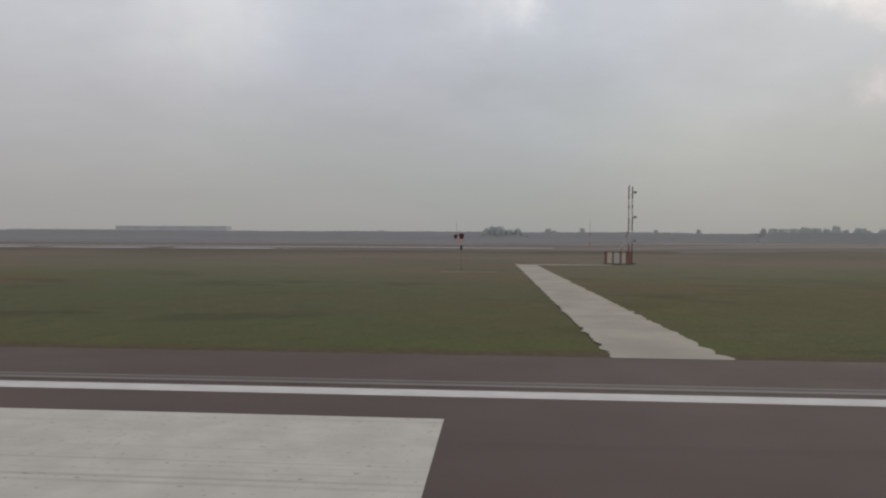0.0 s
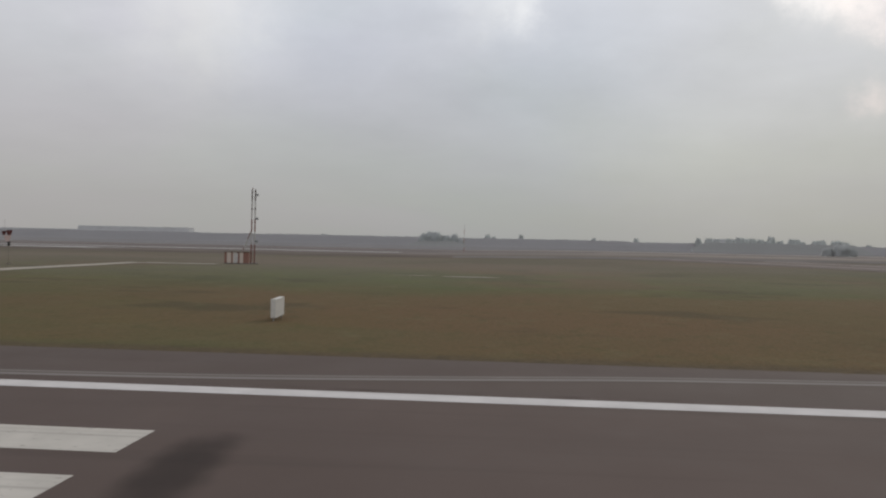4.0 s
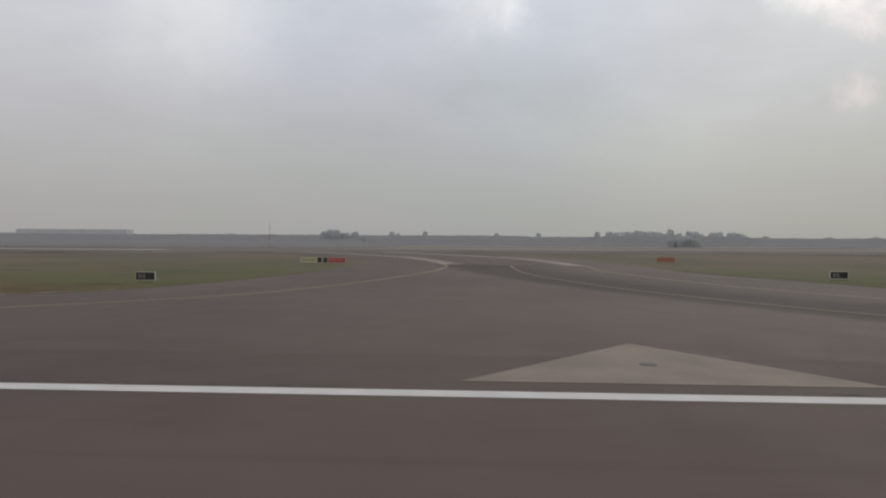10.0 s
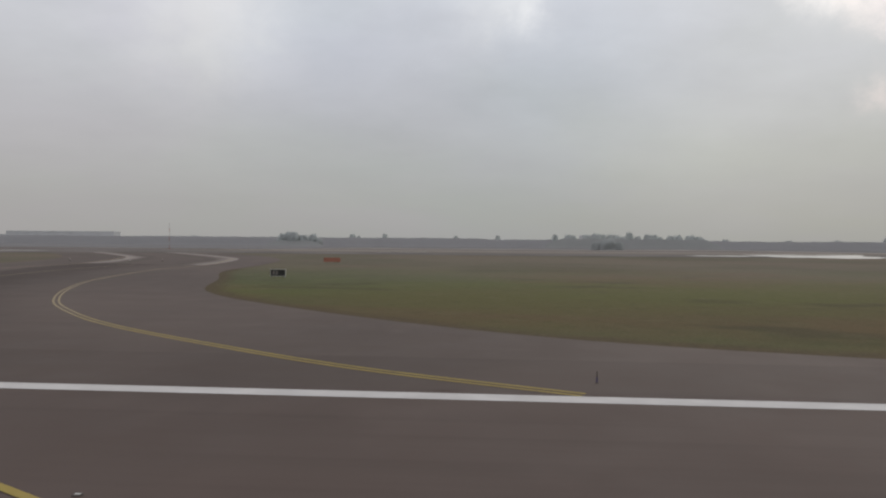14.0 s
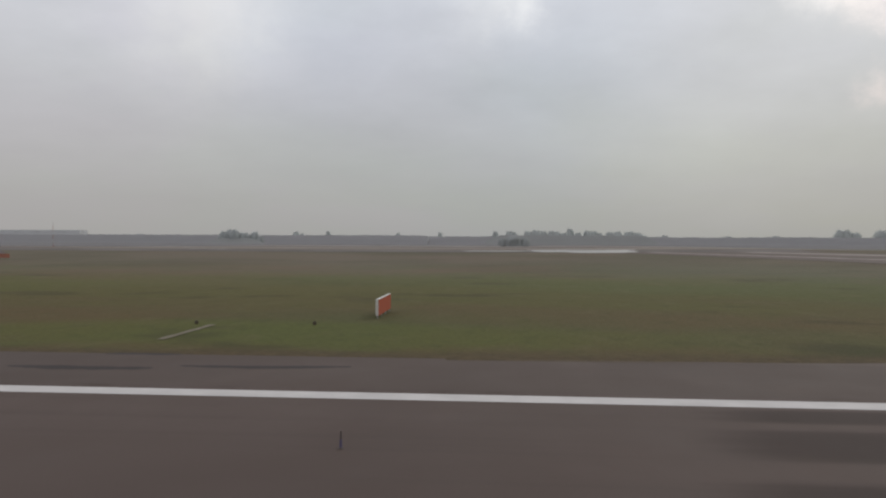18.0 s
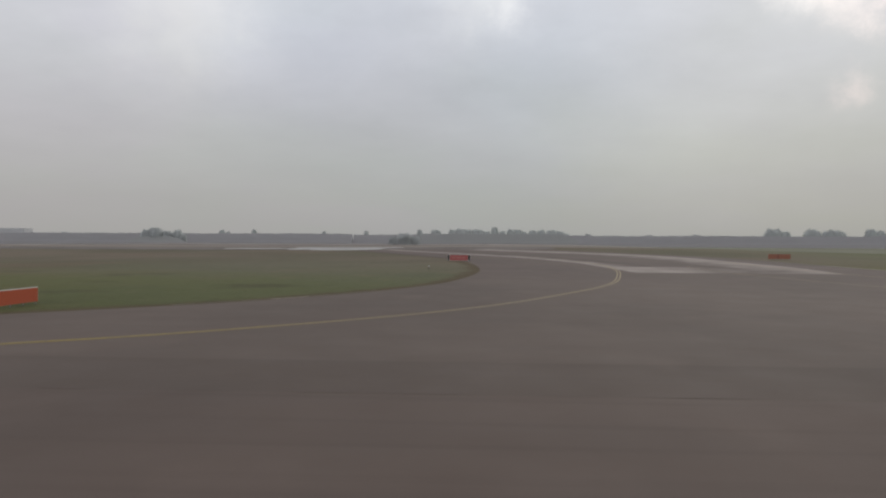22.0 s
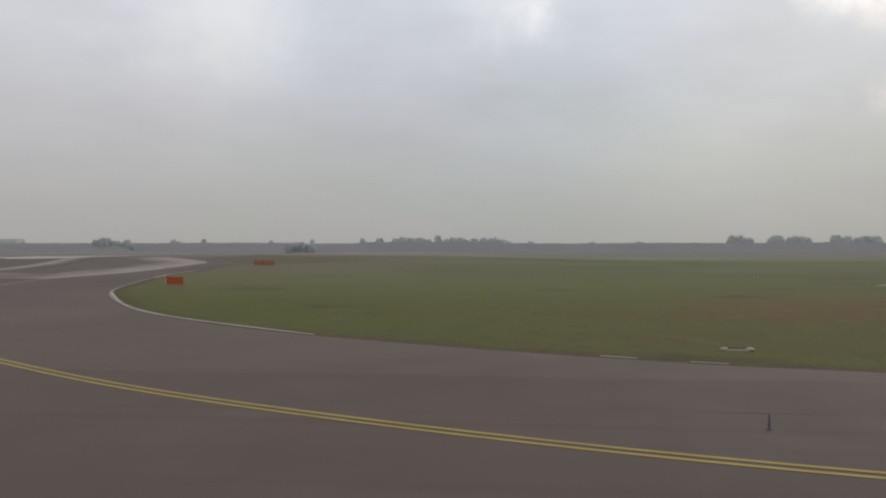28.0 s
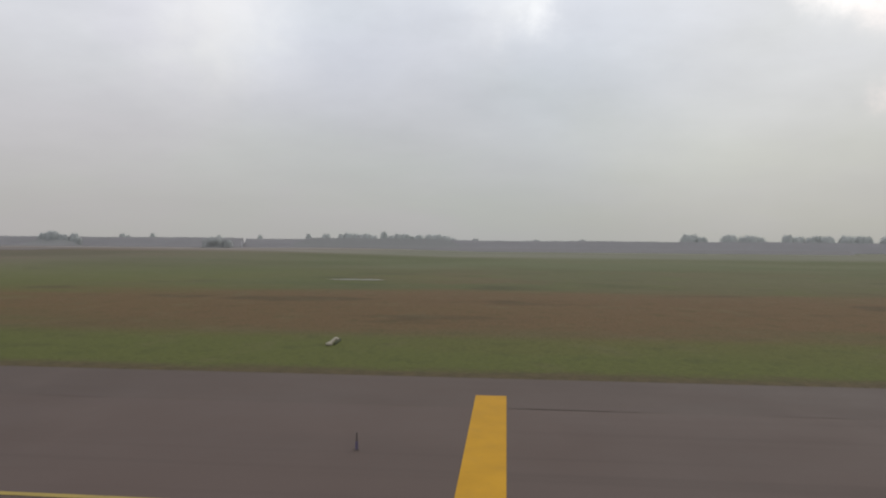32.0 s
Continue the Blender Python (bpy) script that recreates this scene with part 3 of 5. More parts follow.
def build_ground():
    xs = steps((-4800, -800, 500), (-800, -100, 50), (-100, 700, 5), (700, 1400, 50), (1400, 4800, 425))
    ys = steps((-4800, -300, 500), (-300, 20, 40), (20, 110, 3), (110, 270, 8), (270, 1000, 60), (1000, 4800, 380))
    verts = [(x, y, lift(x, y) - 0.045 + (0.025 * noise.noise((x * 0.13, y * 0.13, 0)) if y > 20 else 0)) for y in ys for x in xs]
    w = len(xs)
    faces = [(j * w + i, j * w + i + 1, (j + 1) * w + i + 1, (j + 1) * w + i) for j in range(len(ys) - 1) for i in range(w - 1)]
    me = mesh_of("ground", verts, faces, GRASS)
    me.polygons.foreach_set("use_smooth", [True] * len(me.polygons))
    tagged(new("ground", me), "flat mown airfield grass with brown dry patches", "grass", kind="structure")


build_ground()

tagged(slab("runway", -420, 1100, -24.0, 21.9, 0.0, RUNWAY, n=40), "long runway of worn brownish grey asphalt", "runway", kind="structure")
OUT_A = [Vector((x, 28.5)) for x in range(-420, -40, 4)] + [Vector((x * 0.5, 28.5)) for x in range(-80, 680)] + [Vector((x, 28.5 - 1.6 * min(1, (x - 338) / 220))) for x in range(340, 1101, 2)]
tagged(loft("runway_shoulder", [Vector((p.x, 21.9)) for p in OUT_A], OUT_A, 0.0, SHOULDER, rag=0.10), "paved asphalt shoulder beside the runway", "shoulder", kind="structure")

TAXI_A_LEFT = curve([(86, 28.4), (104, 29.4), (116, 34), (130, 44.8), (143, 55), (152, 63), (158.5, 82), (163.5, 113), (163, 140), (150, 172), (112, 222)], 160)
TAXI_A_RIGHT = curve([(286, 28.4), (265, 35.8), (246, 51.3), (234, 66), (227, 86), (219, 108), (216, 135), (210, 165), (196, 192), (172, 222)], 160)
tagged(loft("taxiway_1", TAXI_A_LEFT, TAXI_A_RIGHT, 0.003, TAXIWAY, across=20, rag=0.16), "asphalt taxiway curving away from the runway", "taxiway", kind="structure")
TAXI_B_LEFT = curve([(336, 28.1), (354, 28.9), (366, 32.3), (377, 36.8), (392.5, 48.6), (400, 56.2), (407, 66), (412, 78), (415, 101), (412, 130), (402, 158), (372, 222)], 160)
TAXI_B_RIGHT = curve([(566, 26.8), (545, 29.2), (534, 32), (517.5, 39.6), (505, 48.9), (497.5, 57), (488, 71), (482, 85.5), (475, 109), (471.5, 136), (462, 168), (432, 222)], 160)
tagged(loft("taxiway_2", TAXI_B_LEFT, TAXI_B_RIGHT, 0.003, TAXIWAY, across=20, rag=0.16), "wide asphalt taxiway curving away from the runway", "taxiway", kind="structure")
CORE_L, CORE_R = curve([(177.5, 133), (182.5, 112), (190.4, 87), (200.2, 63), (211.5, 41.8), (220.5, 29.5), (227.5, 22.1)], 60), curve([(205, 133), (208, 105), (214, 82), (221, 66), (231, 51), (244, 36), (262, 22.1)], 60)
core = loft("taxiway_core", CORE_L, CORE_R, 0.006, CORE, across=8, rag=0.5)
core.data.attributes.new("dark", "FLOAT", "POINT").data.foreach_set("value", [(0.35, 1.0, 1.0, 0.95, 0.8, 0.6, 0.4, 0.2, 0.0)[i % 9] * min(1.0, (len(core.data.vertices) - 9 - i + i % 9) / 100) for i in range(len(core.data.vertices))])
tagged(core, "darker strip along the taxiway's bend", "taxiway", kind="structure")
tagged(slab("taxiway_3", -500, 60, 222, 250, 0.003, DULL_ASPHALT, n=60), "distant parallel taxiway of dull worn asphalt", "taxiway", kind="structure")
tagged(slab("taxiway_4", 60, 440, 222, 250, 0.003, FAR_ASPHALT, n=70), "distant parallel taxiway of pale weathered asphalt", "taxiway", kind="structure")
tagged(slab("runway_far", -900, 420, 400, 450, 0.003, FAR_ASPHALT, n=60), "distant pale runway beyond the grass", "runway", kind="structure")


def bare_from(ob, start, end, across, profile=None):
    """How bare the concrete lies, from one side of a sheet to the other."""
    n = len(ob.data.vertices)
    ob.data.attributes.new("bare", "FLOAT", "POINT").data.foreach_set("value", [profile[i % (across + 1)] if profile else start + (end - start) * (i % (across + 1)) / across for i in range(n)])
    return ob


def band(name, pts, width, label, inner=-0.2):
    a = curve(pts, 60)
    tagged(bare_from(loft(name, a, side(a, width), 0.008, BLENDING, across=5, rag=0.3), 1.1, inner, 5), label, "concrete", kind="structure")


band("concrete_edge", [(179.5, 133), (176, 150), (164, 177), (128, 221)], -7, "pale concrete edge of the taxiway bend")
band("concrete_edge", [(206.5, 130), (203.5, 150), (197, 171), (182, 193), (158, 221)], 8, "pale concrete edge of the taxiway bend")
band("concrete_edge", [(436, 96), (434, 112), (431, 128), (420, 154), (392, 205), (384, 221)], -9, "pale concrete edge of the taxiway bend")
band("concrete_edge", [(463.5, 96), (464.6, 119), (457, 163), (444, 186), (418, 221)], 14, "pale concrete edge of the taxiway bend", 0.25)
tagged(bare_from(loft("concrete_slab", straight(436.3, 95.5, 434.2, 112, 40), straight(463.2, 96.5, 464.3, 112, 40), 0.011, BLENDING, across=8, rag=0.6), 1.0, 0.3, 8, (1.05, 0.98, 0.82, 0.62, 0.45, 0.38, 0.45, 0.65, 0.9)), "pale concrete slab across the taxiway", "concrete", kind="structure")

# concrete edging along the grass
for pts in ([(100.5, 28.75), (104, 29.4), (116, 34), (130, 44.8), (143, 55), (152, 63)], [(471.3, 138), (475, 109), (482, 85.5), (488, 71), (497.5, 57), (505, 48.9), (517.5, 39.7)]):
    e = stroke("edging", curve(pts, 90), 0.34, 0.030, KERB)
    tagged(e, "narrow pale concrete edging between asphalt and grass", "edging", kind="structure")
for x0, x1, y0, y1 in ((533.6, 535.1, 32.3, 31.8), (537.1, 538.5, 31.0, 30.6), (398.6, 401.0, 54.7, 57.2), (381.8, 382.9, 39.7, 40.5), (379.3, 380.2, 37.9, 38.5)):
    tagged(stroke("edging", straight(x0, y0, x1, y1), 0.17, 0.028, TRENCH_LIP), "short exposed piece of pale concrete edging", "edging", kind="structure")

e = stroke("edging", curve([(393.0, 49.4), (399.8, 56.3), (405.5, 64.2)], 50), 0.13, 0.024, KERB)
tagged(e, "narrow pale concrete edging between asphalt and grass", "edging", kind="structure")
for x0, y0, x1, y1 in ((144.6, 56.0, 146.2, 57.2), (147.6, 58.6, 149.4, 60.4), (151.9, 63.2, 152.3, 63.9)):
    tagged(stroke("edging", straight(x0, y0, x1, y1, 6), 0.30, 0.036, TRENCH_LIP), "short exposed piece of pale concrete edging", "edging", kind="structure")
tagged(stroke("edging", curve([(473.4, 122), (475.1, 109.5), (477.5, 100)], 20), 0.5, 0.036, TRENCH_LIP), "bright exposed piece of concrete edging on the bend", "edging", kind="structure")

tagged(stroke("edging", curve([(486.5, 74), (488.6, 70.2), (497.7, 56.9), (505.2, 48.8), (512, 43.4), (519, 38.7)], 60), 0.24, 0.036, TRENCH_LIP), "clean bright concrete edging round the bend", "edging", kind="structure")

# pale joint between runway and shoulder
def joint(off):
    """The joint runs along the shoulder, then bends out to the edging of the turn-off."""
    return [Vector((x, 22.3 + off)) for x in range(-420, 40, 4)] + curve([(40, 22.3 + off), (50, 22.35 + off), (58, 22.6 + off), (64, 23.05 + off), (71, 24.0 + off), (78, 25.1 + off), (86, 25.75 + off), (92.5, 26.4 + off * 0.8), (98.5, 27.6 + off * 0.5), (103, 28.9)], 60)


tagged(stroke("shoulder_joint", joint(0.0), 0.28, 0.006, SEALED), "pale sealed joint bending across the shoulder", "joint", kind="structure")
tagged(stroke("worn_band", joint(0.22), 0.95, 0.0046, WORN_BAND), "broad worn paler band along the shoulder joint", "band", kind="structure")
tagged(stroke("shoulder_joint", joint(0.51), 0.12, 0.006, SEALED), "thin pale sealed joint bending across the shoulder", "joint", kind="structure")

# ragged access track to the mast
TRACK_L, TRACK_R = straight(4.6, 28.0, 3.6, 129.0, 420), straight(9.2, 28.0, 7.3, 127.0, 420)
tagged(loft("access_track", TRACK_L, TRACK_R, 0.012, TRACK, across=4, rag=0.28), "straight pale gravel track through the grass", "track", kind="structure")
tagged(loft("access_track", straight(7.2, 125.6, 21, 126.6, 30), straight(7.2, 128.8, 21, 129.8, 30), 0.014, TRACK, across=2, rag=0.4), "pale gravel spur towards the antenna mast", "track", kind="structure")

# ---- painted markings ----
def marking(ob, label, group=""):
    return tagged(ob, label, "marking", group, "structure")


marking(slab("edge_line", -420, 373.65, 20.62, 21.52, 0.006, EDGE_PAINT, n=160), "white painted line along the runway edge", "runway edge line")
for x in (17.2, 42.2):
    tagged(loft("dark_chip", straight(x - 0.3, 21.40, x + 0.35, 21.40, 12), straight(x - 0.3, 21.56, x + 0.35, 21.56, 12), 0.010, OVERPAINT, rag=0.06), "dark chipped place in the white edge line", "chip", kind="structure")
    marking(loft("paint_splash", straight(x - 0.55, 21.50, x - 0.3, 21.52, 6), straight(x - 0.5, 21.64, x - 0.35, 21.60, 6), 0.010, EDGE_PAINT, rag=0.04), "small splash of white paint beside the edge line", "paint splashes")
marking(stroke("paint_scratch", curve([(20.20, 13.85), (20.32, 13.5), (20.36, 13.1), (20.48, 12.6)], 16), 0.085, 0.007, EDGE_PAINT), "thin crooked white scratch on the asphalt")
for x0, x1, y in ((-61, -1.3, 18.1),):
    marking(slab("aiming_point_marking", x0, x1, y - 10, y, 0.006, WHITE_PAINT, n=20), "broad white aiming point block, streaked by wear")
for x0 in (41.6, 200.3):
    for y in (16.4, 13.1):
        marking(slab("touchdown_stripe", x0, x0 + 22.7, y - 1.8, y, 0.006, WHITE_PAINT, n=8), "long white touchdown stripe streaked by wear", "touchdown stripes")


def double(name, pts, label):
    line = curve(pts, 140)
    e = marking(stroke(name, side(line, 0.19), 0.17, 0.011, YELLOW_PAINT), label)
    stroke("second_stripe", side(line, -0.19), 0.17, 0.011, YELLOW_PAINT, parent=e)


double("taxiway_side_stripe", [(120.5, 21.75), (127.6, 25), (134.5, 29.1), (146.5, 38.8), (158, 50.5), (165, 58.5), (171, 71.8), (177.7, 96), (180.3, 113), (179.5, 135), (166, 175)],
       "double yellow line curving into the taxiway")
double("taxiway_side_stripe", [(265, 21.75), (257, 25.6), (249.5, 30.6), (240.6, 37.4), (233.7, 44.4), (227, 53), (219.4, 66.5), (212.7, 83), (206.5, 110), (205.5, 135), (196, 171)],
       "double yellow line curving into the taxiway")
double("taxiway_side_stripe", [(379.3, 22.0), (384, 24.6), (393, 30.3), (400, 35.1), (410, 44.2), (416.3, 51.8), (421.6, 60.4), (428.1, 73), (432, 87), (435, 106), (434, 128), (424, 155)],
       "double yellow line curving into the taxiway")
double("taxiway_side_stripe", [(461, 135), (461.5, 118), (464.8, 91.2), (472.2, 68.5), (483.3, 51.6), (492, 41.2), (500.7, 34.0), (509.1, 28.3), (518.4, 23.1), (530, 18.5), (541, 15.7), (552, 14.2), (575, 13.75), (640, 13.7)],
       "double yellow line running out of the bend along the pavement")
marking(stroke("lead_in_line", curve([(192.5, 130), (193, 108), (195.5, 92), (202.2, 70), (211, 52.1), (217.6, 42), (224.4, 33.4), (230.2, 27.6), (237.6, 21.7), (246.4, 15.6), (253.4, 11.9), (262, 7.4), (285, 0.5), (320, -0.8)], 160), 0.22, 0.016, YELLOW_PAINT),
        "yellow lead-in line sweeping from runway to taxiway")
LEAD_B = [(447.5, 112), (449, 98), (452.2, 83.7), (456, 72), (460.9, 60.7), (466.4, 50.9), (472.4, 42.6), (479.5, 34.1)]
marking(stroke("lead_in_line", curve(LEAD_B + [(484.4, 28.0), (489.2, 21.9), (494.4, 15.8), (501, 9.5), (510, 4), (522, -1)], 140), 0.22, 0.016, YELLOW_PAINT), "yellow lead-in line from runway to taxiway")
marking(stroke("lead_in_line", curve([(478.5, 35.2), (484.3, 29.8), (489.7, 25.4), (497, 20.3), (512, 13), (535, 7), (570, 5)], 90), 0.16, 0.011, PALE_YELLOW), "thin faded yellow branch line")

for x in (566.5, 583.62, 600.62, 617.6, 634.5):
    marking(slab("shoulder_bar", x - 0.48, x + 0.48, 14.0, 23.6, 0.007, BAR_PAINT), "broad bright yellow bar across the paved shoulder", "yellow shoulder bars")
for x, y in ((316.5, 12.95), (317.15, 13.05), (317.9, 12.75), (318.6, 12.7)):
    marking(slab("painted_bar", x - 0.19, x + 0.19, y - 1.4, y, 0.007, BAR_PAINT), "short yellow painted bar on the runway", "yellow painted bars")
marking(slab("painted_bar", 317.75, 317.9, 12.7, 13.9, 0.009, PALE_YELLOW), "thin yellow painted bar on the runway", "yellow painted bars")

# overpainted and repaired places
for x0, x1, y0, y1 in ((342.8, 373.6, 18.7, 20.5), (342, 373.4, 15.3, 18.4), (341, 372.6, 11.2, 14.5)):
    ob = loft("dark_band", straight(x0, y0, x1, y0, 60), straight(x0, y1, x1, y1, 60), 0.004, OVERLAID, across=8, rag=0.12)
    ob.data.attributes.new("dark", "FLOAT", "POINT").data.foreach_set("value", [(0.1, 0.7, 0.95, 1.0, 1.0, 1.0, 0.95, 0.7, 0.1)[k] * min(1.0, (i + 0.5) / 6) for i in range(61) for k in range(9)])
    tagged(ob, "dark overpainted band along the runway", "patch", kind="structure")
tagged(loft("dark_patch", straight(379.7, 4.0, 379.7, 22.3, 240), straight(382.95, 4.0, 382.95, 22.4, 240), 0.005, DARK, rag=0.06), "dark strip of fresh asphalt across the pavement", "patch", kind="structure")
for x0, x1, y0, y1, mat in ((373.75, 376.1, 18.85, 19.3, GHOST), (374.0, 376.1, 19.3, 20.0, FAINT), (373.55, 373.95, 15.45, 17.4, GHOST), (373.95, 375.75, 17.1, 17.4, GHOST),
                            (373.95, 375.75, 15.45, 15.75, GHOST), (375.75, 376.0, 15.45, 17.4, GHOST), (373.95, 375.75, 15.75, 17.1, FAINT), (223.15, 224.8, 16.2, 16.27, SEALED), (222.9, 224.7, 12.9, 13.0, SEALED)):
    marking(loft("worn_marking", straight(x0, y0, x1, y0, 30), straight(x0, y1, x1, y1, 30), 0.006, mat, rag=0.03), "faint scrubbed-off remains of a white marking", "worn remains")
for ys, x0, x1, thick in (((24.9, 24.75, 24.95), 319.8, 325.4, 0.36), ((25.5, 25.5, 25.9), 326.2, 332.6, 0.30), ((28.0, 28.1, 28.1), 321.8, 325.0, 0.22)):
    mid = curve([(x0, ys[0]), ((x0 + x1) / 2, ys[1]), (x1, ys[2])], 40)
    wide = [thick * math.sin(math.pi * (i + 0.5) / 41.5) ** 0.5 for i in range(41)]
    tagged(loft("dark_stain", [p + Vector((0, w)) for p, w in zip(mid, wide)], [p - Vector((0, w)) for p, w in zip(mid, wide)], 0.004, STAIN, rag=0.14), "dark damp stain on the paved shoulder", "stain", kind="structure")

def smear(line, width, label, mat):
    """A soft dark trace on the asphalt that thins out towards its rims."""
    ob = loft("dark_smear", side(line, width / 2), side(line, -width / 2), 0.012, mat, across=6, rag=0.2)
    n = len(ob.data.vertices) // 7
    ob.data.attributes.new("smear", "FLOAT", "POINT").data.foreach_set("value", [math.sin(math.pi * k / 6) * math.sin(math.pi * (i + 0.5) / n) ** 0.5 for i in range(n) for k in range(7)])
    tagged(ob, label, "stain", kind="structure")


smear(curve([(433.6, 15.6), (435.6, 17.2), (437.6, 19.8), (439.2, 22.6)], 30), 3.0, "soft faint trace of rubber on the asphalt", FAINT_SMEAR)
smear(curve([(66.0, 16.6), (66.0, 15.0), (66.1, 13.4), (66.3, 11.0)], 30), 2.3, "soft dark patch beside the touchdown stripe", SMEAR)

# concrete islands with a drain
for x, y0 in ((193.4, 23.0), (448.6, 23.5)):
    verts = [(x - 7.1, y0, 0.0), (x + 7.0, y0, 0.0), (x + 0.45, y0 + 9.5, 0.0)]
    me = mesh_of("island", [(a, b, z) for z in (0.0, 0.02) for a, b, _ in verts], [(2, 1, 0), (3, 4, 5), (0, 1, 4, 3), (1, 2, 5, 4), (2, 0, 3, 5)], ISLAND)
    isl = tagged(new("concrete_island", me), "flat pale concrete triangle set in the asphalt", "concrete island", "concrete triangles")
    bm = bmesh.new()
    bmesh.ops.create_cone(bm, cap_ends=True, segments=20, radius1=0.34, radius2=0.31, depth=0.02)
    bmesh.ops.translate(bm, vec=(x, 26.8, 0.032), verts=bm.verts)
    part("drain_cover", bm, IRON, isl, "dark round iron drain cover")


# ---- flush and raised lights ----
def flush_light():
    root = new("inset_light")
    bm = bmesh.new()
    bmesh.ops.create_cone(bm, cap_ends=True, segments=16, radius1=0.11, radius2=0.09, depth=0.02)
    bmesh.ops.translate(bm, vec=(0, 0, 0.01), verts=bm.verts)
    part("housing", bm, CASING, root)
    part("lens", box(-0.06, 0.06, -0.03, 0.03, 0.018, 0.03, 0.004), LAMP_GLASS, root, "pale glass lens")
    return tagged(root, "round inset pavement light with a pale lens", "inset light", "inset lights")


first = flush_light()
spots = [(254.6, 11.9), (112.0, 13.9), (144.5, 19.0), (150.7, 23.8), (400.4, 20.0), (393.8, 15.6), (137.4, 14.5), (241.6, 19.5), (247.8, 15.4), (320.4, 12.4), (375.6, 14.2), (233.6, 25.4), (226.5, 31.8), (403.2, 12.6), (375.6, 21.8), (381.25, 19.6), (381.5, 16.9)]
first.matrix_basis = pose(*spots[0], 0.004)
for x, y in spots[1:]:
    copy_thing(first, pose(x, y, 0.017))


def edge_light():
    root = new("edge_light")
    part("base", rod((0, 0, 0), (0, 0, 0.05), 0.14, 0.12, 12), IRON, root)
    part("stem", rod((0, 0, 0.05), (0, 0, 0.30), 0.035, n=8), DULL, root, "weathered brown stem")
    bm = bmesh.new()
    bmesh.ops.create_uvsphere(bm, u_segments=12, v_segments=8, radius=0.08)
    bmesh.ops.scale(bm, vec=(1, 1, 1.3), verts=bm.verts)
    bmesh.ops.translate(bm, vec=(0, 0, 0.40), verts=bm.verts)
    part("globe", bm, GLOBE, root, "milky glass globe")
    return tagged(root, "small raised edge light with a milky globe", "edge light", "edge lights")


def marker_post():
    root = new("marker_post")
    part("base", rod((0, 0, 0), (0, 0, 0.03), 0.07, 0.055, 12), STEM, root)
    part("sleeve", rod((0, 0, 0.03), (0, 0, 0.20), 0.034, 0.030, 10), BLUE_DARK, root, "violet-blue lower sleeve")
    part("stem", rod((0, 0, 0.20), (0, 0, 0.40), 0.021, 0.018, 10), STEM, root, "dark upper stem")
    return tagged(root, "slim dark blue marker post standing on the asphalt", "marker post", "marker posts")


mp = marker_post()
posts = [(9.7, 15.2), (311.9, 15.3), (474.2, 16.5), (551.5, 17.4), (597.7, 17.4), (567.6, 17.2), (536.3, 20.1), (265.7, 23.8), (334.5, 15.7), (94.3, 16.3)]
mp.matrix_basis = pose(*posts[0], 0)
for x, y in posts[1:]:
    copy_thing(mp, pose(x, y, 0))

e = edge_light()
places = [(381.5, 40.2), (407.5, 104), (168.7, 146), (184.6, 142), (189.2, 147)]
e.matrix_basis = pose(*places[0], lift(*places[0]) - 0.02)
for x, y in places[1:]:
    copy_thing(e, pose(x, y, lift(x, y) - 0.02))


def runway_light():
    root = new("runway_edge_light")
    part("base_plate", rod((0, 0, 0), (0, 0, 0.025), 0.10, 0.085, 14), CASING, root)
    part("stem", rod((0, 0, 0.025), (0, 0, 0.18), 0.034, 0.030, 10), CASING, root, "short dark stem")
    bm = rod((0, 0, 0.18), (0, 0, 0.20), 0.058, 0.058, 14)
    rod((0, 0, 0.20), (0, 0, 0.235), 0.048, 0.036, 14, bm)
    part("lamp_head", bm, SIGN_BLACK, root, "dark round lamp head")
    part("lens", rod((0, 0, 0.235), (0, 0, 0.25), 0.04, 0.03, 12), LAMP_GLASS, root, "small grey lens")
    return tagged(root, "low dark runway edge light standing on the white line", "edge light", "runway edge lights")


rl = runway_light()
spots = [(109.8, 20.72), (214.2, 20.72), (290.0, 20.72), (365.7, 20.72)]
rl.matrix_basis = pose(*spots[0], 0.006)
for x, y in spots[1:]:
    copy_thing(rl, pose(x, y, 0.006))


